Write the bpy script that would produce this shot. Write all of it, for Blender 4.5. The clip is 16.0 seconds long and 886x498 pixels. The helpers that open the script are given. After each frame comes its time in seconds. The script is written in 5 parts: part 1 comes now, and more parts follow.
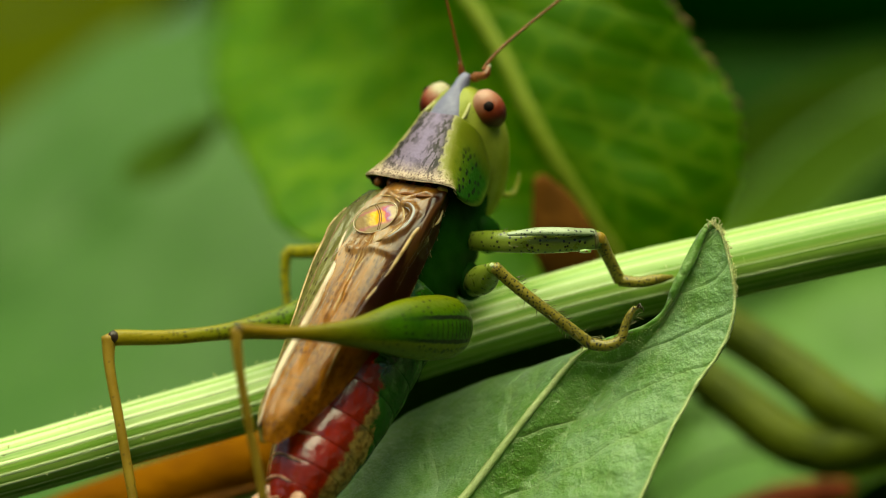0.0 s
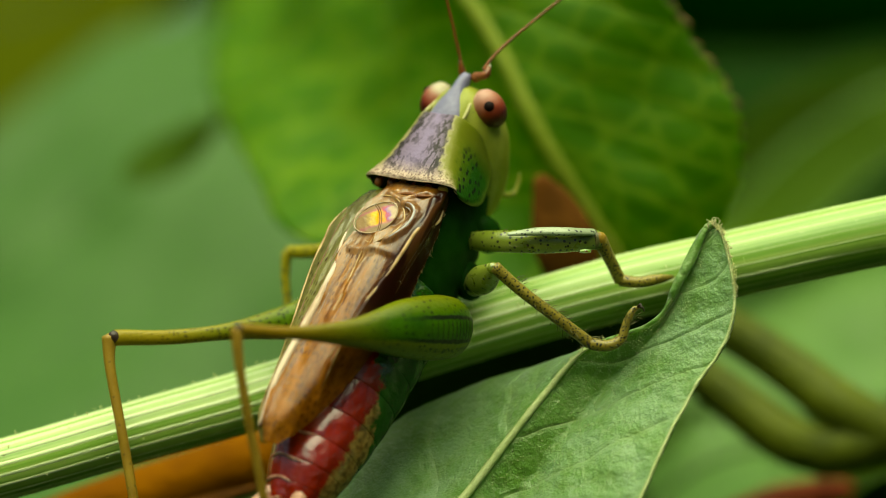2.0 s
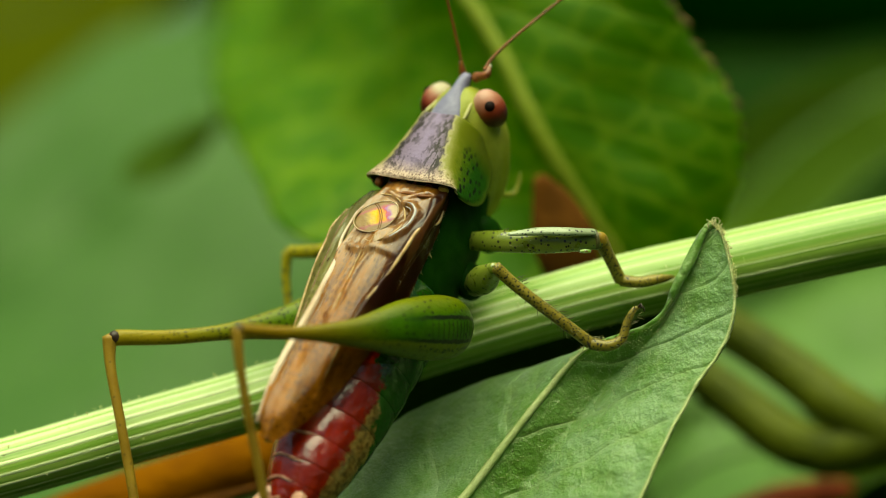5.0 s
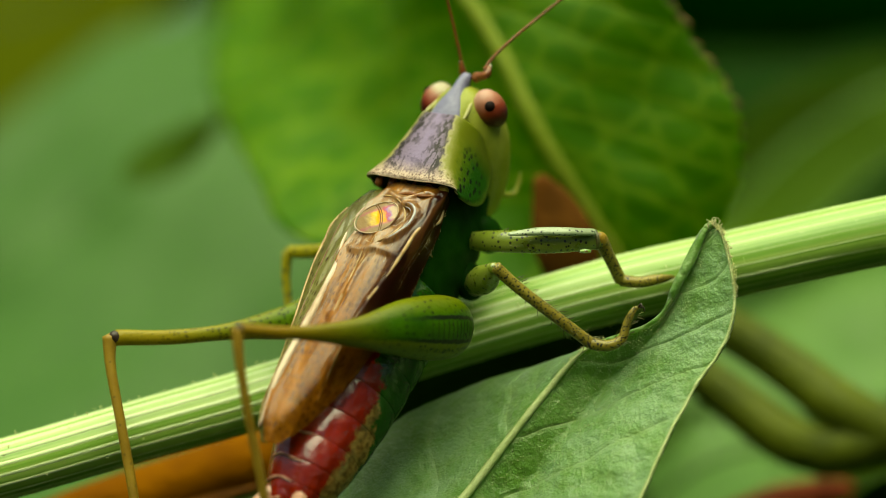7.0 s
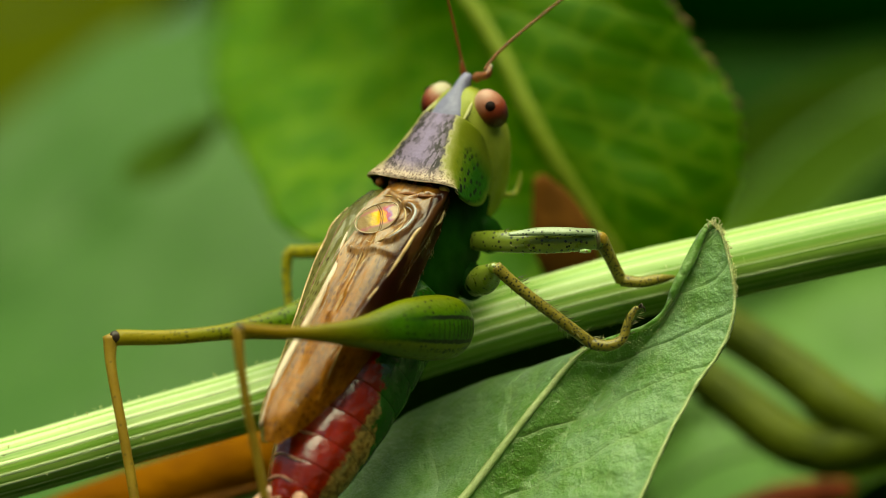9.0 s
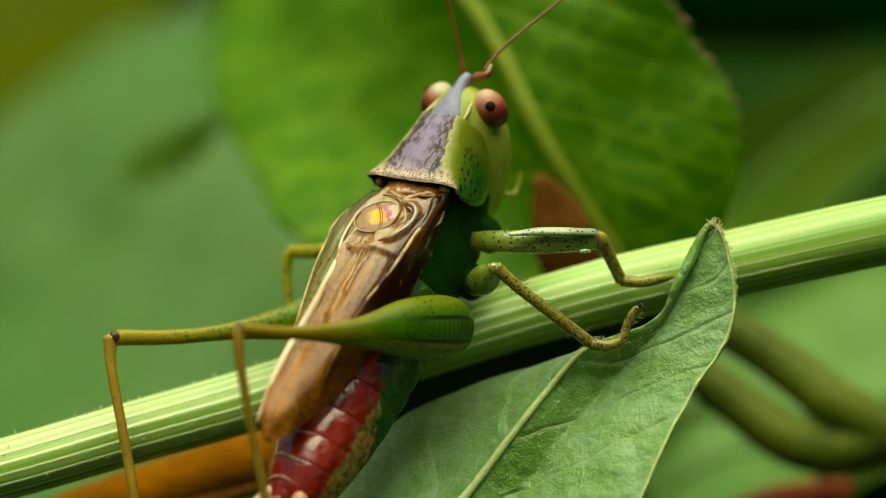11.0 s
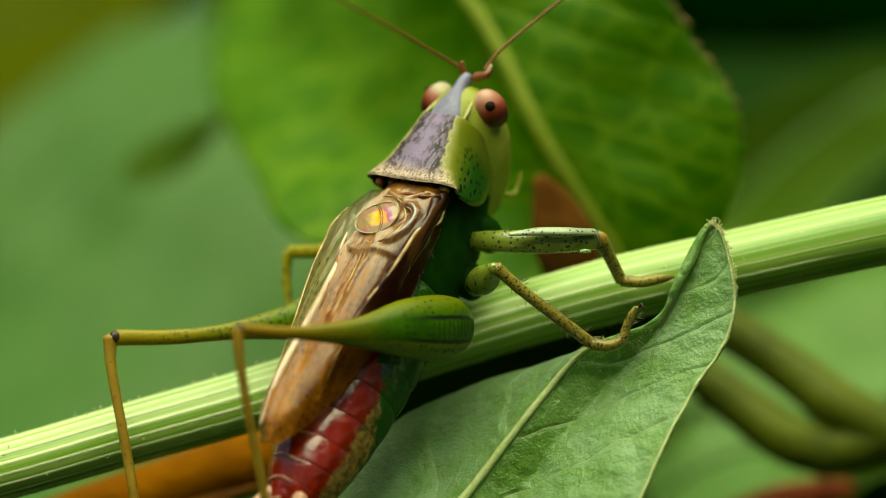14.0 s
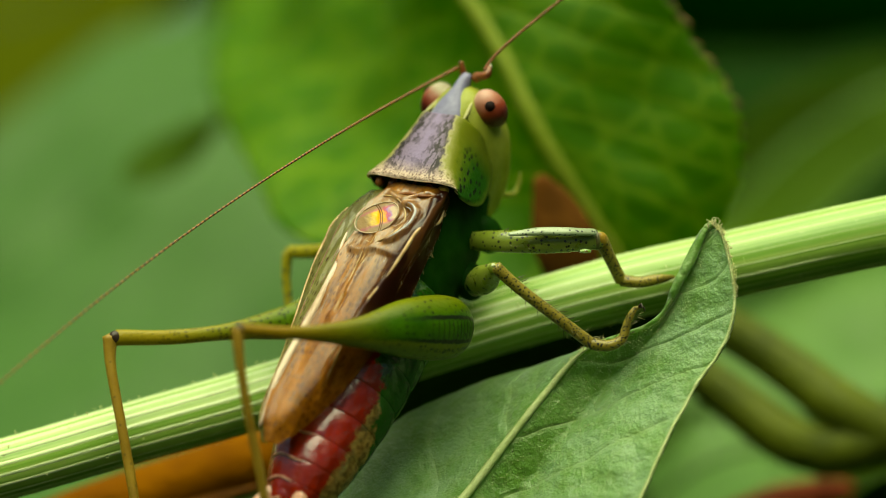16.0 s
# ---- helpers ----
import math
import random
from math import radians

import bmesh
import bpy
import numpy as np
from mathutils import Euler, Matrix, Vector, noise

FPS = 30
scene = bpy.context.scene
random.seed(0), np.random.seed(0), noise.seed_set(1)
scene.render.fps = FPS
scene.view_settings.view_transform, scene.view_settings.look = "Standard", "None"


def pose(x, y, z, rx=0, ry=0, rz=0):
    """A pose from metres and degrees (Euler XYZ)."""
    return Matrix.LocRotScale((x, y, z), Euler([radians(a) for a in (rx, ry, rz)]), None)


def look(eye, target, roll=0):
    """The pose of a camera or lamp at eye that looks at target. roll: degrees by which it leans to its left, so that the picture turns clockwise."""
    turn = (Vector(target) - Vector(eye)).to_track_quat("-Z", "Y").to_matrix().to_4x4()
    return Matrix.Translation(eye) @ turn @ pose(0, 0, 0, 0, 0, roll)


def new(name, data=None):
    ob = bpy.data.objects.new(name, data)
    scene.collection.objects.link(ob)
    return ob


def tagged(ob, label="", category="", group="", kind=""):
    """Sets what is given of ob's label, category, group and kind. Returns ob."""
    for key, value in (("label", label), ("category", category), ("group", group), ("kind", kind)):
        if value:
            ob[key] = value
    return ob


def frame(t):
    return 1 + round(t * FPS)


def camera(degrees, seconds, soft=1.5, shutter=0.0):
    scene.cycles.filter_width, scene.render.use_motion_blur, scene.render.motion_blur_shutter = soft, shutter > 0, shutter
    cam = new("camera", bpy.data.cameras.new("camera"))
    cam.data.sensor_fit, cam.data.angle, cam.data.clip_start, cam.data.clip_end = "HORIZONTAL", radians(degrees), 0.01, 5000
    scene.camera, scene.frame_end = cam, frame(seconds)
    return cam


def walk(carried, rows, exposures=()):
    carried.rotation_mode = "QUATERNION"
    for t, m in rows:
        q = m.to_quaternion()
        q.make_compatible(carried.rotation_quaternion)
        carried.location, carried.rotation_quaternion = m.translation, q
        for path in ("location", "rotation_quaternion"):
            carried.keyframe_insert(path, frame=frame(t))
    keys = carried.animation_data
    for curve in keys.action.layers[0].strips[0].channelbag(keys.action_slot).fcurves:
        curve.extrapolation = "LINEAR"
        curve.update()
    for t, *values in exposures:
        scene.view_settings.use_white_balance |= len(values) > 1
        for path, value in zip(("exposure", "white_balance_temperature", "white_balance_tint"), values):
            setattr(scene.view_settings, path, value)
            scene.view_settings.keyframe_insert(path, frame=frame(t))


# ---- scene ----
MM = 0.001

# ---- camera: a macro lens on a tripod, level with the insect ----
cam = camera(14.0, 16.0, soft=0.5, shutter=0.5)
cam.data.dof.use_dof = True
cam.data.dof.focus_distance = 113.4 * MM
cam.data.dof.aperture_fstop = 30.0
EYE = look((0, -114 * MM, 0), (0, 0, 0))
walk(cam, [(0.0, EYE), (16.0, EYE)], exposures=[(0.0, 0.51, 8350, -20), (16.0, 0.51, 8350, -20)])

# ---- light: a high sun behind thin cloud, and the sky above the herbs ----
SUN_FROM = Vector((-0.06, -0.31, 0.95)).normalized()
sun = new("sun", bpy.data.lights.new("sun", "SUN"))
sun.data.energy, sun.data.angle, sun.data.color = 5.3, radians(80.0), (1.0, 0.94, 0.82)
sun.matrix_world = look(tuple(SUN_FROM), (0, 0, 0))
world = bpy.data.worlds.new("world")
scene.world = world
world.use_nodes = True
sky = world.node_tree.nodes.new("ShaderNodeTexSky")
sky.sky_type, sky.sun_disc = "NISHITA", False
sky.sun_elevation = math.asin(SUN_FROM.z)
sky.sun_rotation = math.atan2(SUN_FROM.x, SUN_FROM.y)
world.node_tree.links.new(sky.outputs[0], world.node_tree.nodes["Background"].inputs[0])
world.node_tree.nodes["Background"].inputs[1].default_value = 0.075


# ---- materials ----
class Nodes:
    """A material's node tree with short ways to add nodes. Lengths of textures are in millimetres."""

    def __init__(self, name):
        self.mat = bpy.data.materials.new(name)
        self.mat.use_nodes = True
        self.tree = self.mat.node_tree
        self.bsdf = self.tree.nodes["Principled BSDF"]
        self.out = self.tree.nodes["Material Output"]
        self.coord = self.tree.nodes.new("ShaderNodeTexCoord")

    def add(self, kind, **inputs):
        n = self.tree.nodes.new(kind)
        for key, value in inputs.items():
            self.put(n.inputs[key.replace("_", " ")], value)
        return n

    def put(self, socket, value):
        if isinstance(value, bpy.types.NodeSocket):
            self.tree.links.new(value, socket)
        else:
            socket.default_value = value

    def place(self, size=1.0, stretch=(1, 1, 1), uv=False):
        n = self.add("ShaderNodeMapping", Vector=self.coord.outputs["UV" if uv else "Object"])
        k = 1.0 if uv else 1000.0
        n.inputs["Scale"].default_value = [k * s / size for s in stretch]
        return n.outputs[0]

    def noise(self, size=1.0, detail=4.0, stretch=(1, 1, 1), uv=False, rough=0.55):
        return self.add("ShaderNodeTexNoise", Vector=self.place(size, stretch, uv), Scale=1.0, Detail=detail, Roughness=rough).outputs[0]

    def cells(self, size=1.0, stretch=(1, 1, 1), uv=False, feature="F1", loose=1.0):
        n = self.add("ShaderNodeTexVoronoi", Vector=self.place(size, stretch, uv), Scale=1.0, Randomness=loose)
        n.feature = feature
        return n.outputs["Distance"]

    def waves(self, count, uv_axis="Y", distort=0.0):
        n = self.add("ShaderNodeTexWave", Vector=self.coord.outputs["UV"], Scale=count / 6.2832 * 3.14159, Distortion=distort, Detail=2.0)
        n.bands_direction = uv_axis
        return n.outputs["Fac"]

    def ramp(self, fac, *stops):
        n = self.add("ShaderNodeValToRGB", Fac=fac)
        ramp = n.color_ramp
        while len(ramp.elements) < len(stops):
            ramp.elements.new(0.5)
        for e, (at, value) in zip(ramp.elements, stops):
            e.position = at
            e.color = (value, value, value, 1) if isinstance(value, (int, float)) else (*value, 1)
        return n.outputs[0]

    def mix(self, fac, a, b, how="MIX"):
        n = self.tree.nodes.new("ShaderNodeMix")
        n.data_type, n.blend_type = "RGBA", how
        for socket, v in ((n.inputs[0], fac), (n.inputs[6], a), (n.inputs[7], b)):
            self.put(socket, (*v, 1) if isinstance(v, tuple) and len(v) == 3 else v)
        return n.outputs[2]

    def math(self, how, a, b=0.0):
        n = self.tree.nodes.new("ShaderNodeMath")
        n.operation = how
        self.put(n.inputs[0], a), self.put(n.inputs[1], b)
        return n.outputs[0]

    def axis(self, which, uv=True):
        n = self.add("ShaderNodeSeparateXYZ", Vector=self.coord.outputs["UV" if uv else "Object"])
        return n.outputs[which]

    def bump(self, height, depth, strength=1.0, before=None):
        n = self.add("ShaderNodeBump", Height=height, Distance=depth * MM, Strength=strength)
        if before is not None:
            self.put(n.inputs["Normal"], before)
        return n.outputs[0]

    def done(self, color, rough=0.5, normal=None, spec=0.5, coat=0.0, sheen=0.0, thin=0.0, thin_color=None, sss=0.0, alpha=None):
        b = self.bsdf
        self.put(b.inputs["Base Color"], (*color, 1) if isinstance(color, tuple) else color)
        self.put(b.inputs["Roughness"], rough)
        self.put(b.inputs["Specular IOR Level"], spec)
        self.put(b.inputs["Coat Weight"], coat)
        b.inputs["Coat Roughness"].default_value = 0.12
        b.inputs["Sheen Weight"].default_value = sheen
        if sss:
            b.inputs["Subsurface Weight"].default_value = sss
            b.inputs["Subsurface Radius"].default_value = (0.5, 0.4, 0.2)
            b.inputs["Subsurface Scale"].default_value = 0.6 * MM
        if normal is not None:
            self.put(b.inputs["Normal"], normal)
        if alpha is not None:
            self.put(b.inputs["Alpha"], alpha)
        if thin:
            t = self.tree.nodes.new("ShaderNodeBsdfTranslucent")
            c = thin_color if thin_color is not None else color
            self.put(t.inputs[0], (*c, 1) if isinstance(c, tuple) else c)
            m = self.tree.nodes.new("ShaderNodeMixShader")
            m.inputs[0].default_value = thin
            self.tree.links.new(b.outputs[0], m.inputs[1])
            self.tree.links.new(t.outputs[0], m.inputs[2])
            self.tree.links.new(m.outputs[0], self.out.inputs[0])
        return self.mat


def leaf_material(name, dark, light, vein, mark=0.5, shine=0.45, spec=0.5, thin=0.25, cell=0.9, relief=0.12, pairs=7.0, thin_color=(0.18, 0.32, 0.02), down_sheen=0.0, mesh_mark=0.25):
    """A blade whose side veins run from the midrib to the margin, with a net of fine veins between them."""
    n = Nodes(name)
    u, v = n.axis(0), n.axis(1)
    side = n.math("ABSOLUTE", n.math("SUBTRACT", v, 0.5))
    wob = n.math("MULTIPLY", n.noise(3.0, 2.0), 0.5)
    run = n.math("ADD", n.math("SUBTRACT", n.math("MULTIPLY", u, pairs), n.math("MULTIPLY", side, 3.2)), wob)
    gap = n.math("ABSOLUTE", n.math("SUBTRACT", n.math("FRACT", run), 0.5))
    main = n.ramp(gap, (0.0, 1.0), (0.035, 0.55), (0.09, 0.0))
    net = n.ramp(n.cells(cell, feature="DISTANCE_TO_EDGE"), (0.0, 1.0), (0.05, 0.4), (0.12, 0.0))
    tone = n.ramp(n.noise(2.6, 5.0), (0.3, dark), (0.7, light))
    grain = n.mix(n.ramp(n.noise(0.12, 3.0), (0.3, 0.0), (0.75, 0.35)), tone, light)
    veins = n.math("MAXIMUM", n.math("MULTIPLY", main, mark), n.math("MULTIPLY", net, mesh_mark))
    color = n.mix(veins, grain, vein)
    # Hair bloom, plus sky sheen painted on all but the midrib-to-crease strip.
    if down_sheen:
        bloom_sheen = n.math("MULTIPLY", n.ramp(n.noise(1.1, 6.0, rough=0.6), (0.34, 0.15), (0.62, 1.0)), n.ramp(n.noise(0.06, 2.0), (0.35, 0.55), (0.6, 1.0)))
        bloom_sheen = n.math("MULTIPLY", bloom_sheen, n.ramp(v, (0.40, 1.0), (0.49, 0.2), (0.66, 0.15), (0.73, 1.0)))
        color = n.mix(n.math("MULTIPLY", bloom_sheen, 0.75), color, (0.32, 0.50, 0.27))
    puff = n.ramp(n.cells(cell, feature="SMOOTH_F1"), (0.0, 1.0), (0.8, 0.0))
    high = n.math("SUBTRACT", n.math("ADD", n.math("ADD", n.math("MULTIPLY", puff, 0.5), n.noise(0.45, 4.0)), n.math("MULTIPLY", n.noise(0.08, 2.0), 0.25)), n.math("MULTIPLY", main, 0.3 if down_sheen else 0.5))
    normal = n.bump(high, relief)
    return n.done(color, n.ramp(n.noise(1.2, 3.0), (0.3, shine - 0.08), (0.7, shine + 0.12)), normal, spec=spec, thin=thin, thin_color=n.mix(0.6, color, thin_color) if down_sheen else thin_color, sheen=down_sheen)


def skin_material(name, dark, light, rough=0.36, spec=0.3, spots=None, spot_size=0.22, spot_reach=0.25, spot_color=(0.012, 0.014, 0.008), coat=0.0, relief=0.008, grain=0.9, sss=0.0):
    """Insect cuticle: two tones, fine grain and, if wanted, dark specks."""
    n = Nodes(name)
    color = n.mix(n.ramp(n.noise(grain, 5.0), (0.3, 0.0), (0.7, 1.0)), dark, light)
    fine = n.noise(0.06, 3.0)
    color = n.mix(n.ramp(fine, (0.35, 0.0), (0.8, 0.4)), color, dark)
    if spots:
        dots = n.ramp(n.cells(spot_size, loose=0.9), (spot_reach, 1.0), (spot_reach + 0.07, 0.0))
        keep = n.ramp(n.noise(spot_size * 4, 1.0), (0.30, 0.0), (0.38, spots))
        color = n.mix(n.math("MULTIPLY", dots, keep), color, spot_color)
    return n.done(color, n.ramp(n.noise(0.5, 3.0), (0.3, rough - 0.06), (0.7, rough + 0.1)), n.bump(fine, relief), spec=spec, coat=coat, sss=sss)


def plain(name, dark, light, size=1.0, rough=0.6, relief=0.05, stretch=(1, 1, 1), spec=0.4, thin=0.0):
    n = Nodes(name)
    color = n.mix(n.ramp(n.noise(size, 6.0, stretch), (0.3, 0.0), (0.7, 1.0)), dark, light)
    return n.done(color, rough, n.bump(n.noise(size * 0.25, 4.0, stretch), relief), spec=spec, thin=thin)


def stem_material(name, dark, light):
    n = Nodes(name)
    streak = n.noise(1.0, 5.0, (1.6, 46.0, 1.0), uv=True)
    color = n.mix(n.ramp(streak, (0.35, 0.0), (0.68, 1.0)), dark, light)
    color = n.mix(n.ramp(n.noise(0.35, 4.0), (0.66, 0.0), (0.74, 0.4)), color, (0.50, 0.48, 0.22))
    normal = n.bump(n.noise(1.0, 3.0, (4.0, 70.0, 1.0), uv=True), 0.012)
    return n.done(color, 0.38, normal, spec=0.7)


def wing_material(name, dark, light, net=0.12, flank=0.0, thin_color=(0.7, 0.28, 0.025), clear=0.93):
    """Leathery wing: long streaks, rows of short dark dashes, a fine ladder of cross veins, a little see-through."""
    n = Nodes(name)
    u, v = n.axis(0), n.axis(1)
    along = n.noise(0.34, 4.0, (0.07, 2.0, 1.0), rough=0.65)
    cloud = n.noise(1.3, 3.0, (0.25, 1.0, 1.0))
    tone = n.math("ADD", n.math("MULTIPLY", cloud, 0.45), n.math("MULTIPLY", along, 0.55))
    color = n.mix(n.ramp(tone, (0.40, 0.0), (0.60, 1.0)), dark, light)
    # Creamy membrane patches, with the bright highlights round the drum painted in.
    milk = n.math("MULTIPLY", n.ramp(n.noise(0.55, 4.0, (0.5, 1.0, 1.0)), (0.32, 0.1), (0.54, 1.0)), n.math("MULTIPLY", n.ramp(u, (0.04, 0.3), (0.14, 1.0), (0.32, 0.9), (0.46, 0.0)), n.ramp(v, (0.48, 0.0), (0.66, 1.0))))
    color = n.mix(n.math("MULTIPLY", milk, flank), color, (0.50, 0.35, 0.20))
    dashes = n.ramp(n.cells(net, (0.5, 1.3, 1.0), loose=0.5), (0.24, 1.0), (0.40, 0.0))
    color = n.mix(n.math("MULTIPLY", dashes, n.math("MULTIPLY", n.ramp(n.noise(0.9, 2.0), (0.36, 0.15), (0.54, 1.0)), n.ramp(u, (0.28, 0.0), (0.36, 0.95)))), color, (0.055, 0.013, 0.001))
    ladder = n.ramp(n.cells(net * 1.6, (0.4, 1.3, 1.0), feature="DISTANCE_TO_EDGE"), (0.0, 1.0), (0.10, 0.0))
    color = n.mix(n.math("MULTIPLY", ladder, 0.4), color, light)
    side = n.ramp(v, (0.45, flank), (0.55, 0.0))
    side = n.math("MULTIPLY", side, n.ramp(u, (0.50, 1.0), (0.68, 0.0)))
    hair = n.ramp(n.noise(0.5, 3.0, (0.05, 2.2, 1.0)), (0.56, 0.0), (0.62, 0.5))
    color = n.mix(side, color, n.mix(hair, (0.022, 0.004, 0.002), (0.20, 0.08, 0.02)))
    normal = n.bump(n.noise(0.7, 2.0, (0.14, 1.3, 1.0)), 0.10)
    normal = n.bump(n.noise(0.25, 3.0, (0.08, 1.6, 1.0)), 0.045, before=normal)
    normal = n.bump(ladder, 0.008, before=normal)
    n.bsdf.inputs["Coat IOR"].default_value = 1.8
    glass = n.math("SUBTRACT", clear, n.math("MULTIPLY", n.ramp(u, (0.45, 0.0), (0.7, 1.0)), n.ramp(v, (0.3, 0.35 * flank), (0.75, 0.06))))
    return n.done(color, n.ramp(n.noise(0.5), (0.3, 0.14), (0.7, 0.30)), normal, spec=n.ramp(v, (0.30, 0.5 - 0.4 * flank), (0.52, 0.5)), coat=n.math("MULTIPLY", n.ramp(v, (0.34, 0.5 - 0.5 * flank), (0.54, 0.5)), n.ramp(u, (0.24, 1.6), (0.5, 0.5))), thin=0.40, thin_color=n.mix(0.4, color, thin_color), alpha=glass)


def abdomen_material():
    """Glossy red-brown above, tan along the flank with a ragged border, green below."""
    n = Nodes("abdomen_cuticle")
    v = n.axis(1)
    jag = n.math("MULTIPLY", n.math("SUBTRACT", n.noise(0.40, 8.0, rough=0.7), 0.5), 0.36)
    w = n.math("ADD", v, jag)
    low = n.math("SUBTRACT", w, n.math("MULTIPLY", n.math("ADD", n.axis(0, uv=False), 5.6 * MM), 115.0))
    red = n.ramp(n.noise(0.8, 4.0, (0.5, 1.0, 1.0)), (0.3, (0.10, 0.003, 0.001)), (0.7, (0.30, 0.012, 0.001)))
    pale = n.ramp(n.noise(0.22, 6.0), (0.38, (0.09, 0.045, 0.010)), (0.62, (0.27, 0.155, 0.040)))
    flank = n.mix(n.ramp(w, (0.585, 0.0), (0.61, 1.0)), pale, red)
    flank = n.mix(n.ramp(low, (0.70, 1.0), (0.73, 0.0)), flank, (0.012, 0.062, 0.004))
    specks = n.ramp(n.cells(0.16), (0.10, 0.6), (0.18, 0.0))
    color = n.mix(specks, flank, (0.05, 0.02, 0.012))
    return n.done(color, n.ramp(n.noise(0.4, 3.0), (0.35, 0.10), (0.65, 0.26)), n.bump(n.noise(0.7, 3.0, (1.0, 0.6, 1.0)), 0.12), spec=n.ramp(w, (0.5, 0.06), (0.62, 0.45)), coat=n.ramp(w, (0.52, 0.0), (0.64, 0.95)))


def mirror_material():
    """The thin clear drum skin of the wing: cream, then gold and orange with violet films, and two dark bars across it."""
    n = Nodes("drum_skin")
    x, y = n.axis(0, uv=False), n.axis(1, uv=False)
    p = n.math("ADD", n.math("MULTIPLY", x, 530.0), n.math("MULTIPLY", y, -850.0))
    q = n.math("ADD", n.math("MULTIPLY", x, 850.0), n.math("MULTIPLY", y, 530.0))
    t = n.math("ADD", n.math("ADD", n.math("MULTIPLY", p, 0.85), 0.46), n.math("MULTIPLY", n.math("SUBTRACT", n.noise(0.25, 4.0), 0.5), 0.45))
    film = n.ramp(t, (0.16, (0.30, 0.20, 0.09)), (0.30, (0.52, 0.36, 0.09)), (0.44, (0.85, 0.50, 0.015)), (0.56, (0.78, 0.30, 0.008)), (0.68, (0.80, 0.42, 0.03)), (0.77, (0.50, 0.06, 0.10)), (0.83, (0.34, 0.16, 0.42)), (0.92, (0.55, 0.42, 0.28)))
    rim = n.math("ADD", n.math("ABSOLUTE", q), n.math("MULTIPLY", n.noise(0.2, 3.0), 0.2))
    film = n.mix(n.ramp(rim, (0.33, 0.0), (0.40, 0.8)), film, (0.40, 0.10, 0.16))
    film = n.mix(n.ramp(rim, (0.40, 0.0), (0.48, 1.0)), film, (0.30, 0.21, 0.11))
    bar = n.ramp(n.math("ABSOLUTE", n.math("SUBTRACT", n.math("ADD", p, n.math("MULTIPLY", n.math("MULTIPLY", q, q), 0.5)), 0.16)), (0.045, 1.0), (0.055, 0.0))
    bar = n.math("MULTIPLY", bar, n.ramp(n.math("ABSOLUTE", n.math("SUBTRACT", n.math("ADD", p, n.math("MULTIPLY", n.math("MULTIPLY", q, q), 0.5)), 0.16)), (0.012, 0.0), (0.02, 1.0)))
    film = n.mix(bar, film, (0.05, 0.02, 0.01))
    return n.done(film, 0.22, n.bump(n.noise(0.3, 2.0), 0.05), spec=0.25, coat=0.08, thin=0.2, thin_color=(0.8, 0.4, 0.06))


def disc_material():
    """The saddle: lilac-grey middle with black flecks along both keels, tan and stippled towards the hind edge, green lobes with black dots."""
    n = Nodes("saddle_disc")
    u, v = n.axis(0), n.axis(1)
    side = n.math("ABSOLUTE", n.math("SUBTRACT", v, 0.5))
    jag = n.math("MULTIPLY", n.math("SUBTRACT", n.noise(0.26, 6.0, rough=0.65), 0.5), 0.10)
    w = n.math("ADD", side, jag)
    base = n.ramp(w, (0.0, (0.20, 0.15, 0.27)), (0.09, (0.15, 0.11, 0.18)), (0.13, (0.05, 0.035, 0.04)), (0.148, (0.28, 0.25, 0.12)), (0.165, (0.20, 0.20, 0.04)), (0.235, (0.14, 0.165, 0.014)), (0.29, (0.06, 0.115, 0.006)), (0.35, (0.018, 0.080, 0.004)), (0.45, (0.020, 0.090, 0.006)), (0.49, (0.12, 0.17, 0.025)))
    front = n.math("MULTIPLY", n.ramp(u, (0.60, 0.0), (0.82, 0.9)), n.ramp(w, (0.17, 0.0), (0.24, 1.0)))
    base = n.mix(front, base, (0.12, 0.14, 0.010))
    hind = n.ramp(n.math("ADD", u, jag), (0.10, 1.0), (0.36, 0.0))
    mid = n.ramp(w, (0.15, 0.95), (0.26, 0.0))
    color = n.mix(n.math("MULTIPLY", hind, mid), base, n.ramp(n.noise(0.08, 4.0), (0.40, (0.17, 0.10, 0.07)), (0.52, (0.52, 0.39, 0.30))))
    fleck = n.ramp(n.noise(0.15, 4.0, (0.6, 1.1, 1.0)), (0.50, 0.0), (0.54, 1.0))
    where = n.ramp(w, (0.0, 0.2), (0.05, 0.6), (0.09, 1.0), (0.132, 1.0), (0.145, 0.0))
    patch = n.ramp(n.noise(0.6, 2.0), (0.32, 0.55), (0.46, 1.0))
    keep = n.ramp(u, (0.10, 0.35), (0.35, 1.0))
    color = n.mix(n.math("MULTIPLY", n.math("MULTIPLY", n.math("MULTIPLY", fleck, keep), where), patch), color, (0.014, 0.009, 0.010))
    dots = n.math("MULTIPLY", n.ramp(n.cells(0.20, (0.75, 1.0, 1.0)), (0.32, 1.0), (0.38, 0.0)), n.ramp(n.noise(0.5, 2.0), (0.36, 0.0), (0.42, 1.0)))
    lobe = n.math("MULTIPLY", n.ramp(w, (0.25, 0.0), (0.29, 1.0), (0.43, 1.0), (0.46, 0.0)), n.ramp(u, (0.62, 1.0), (0.78, 0.0)))
    color = n.mix(n.math("MULTIPLY", dots, lobe), color, (0.008, 0.012, 0.006))
    return n.done(color, 0.40, n.bump(n.noise(0.09, 3.0), 0.016), spec=n.ramp(w, (0.15, 0.22), (0.2, 0.08)))


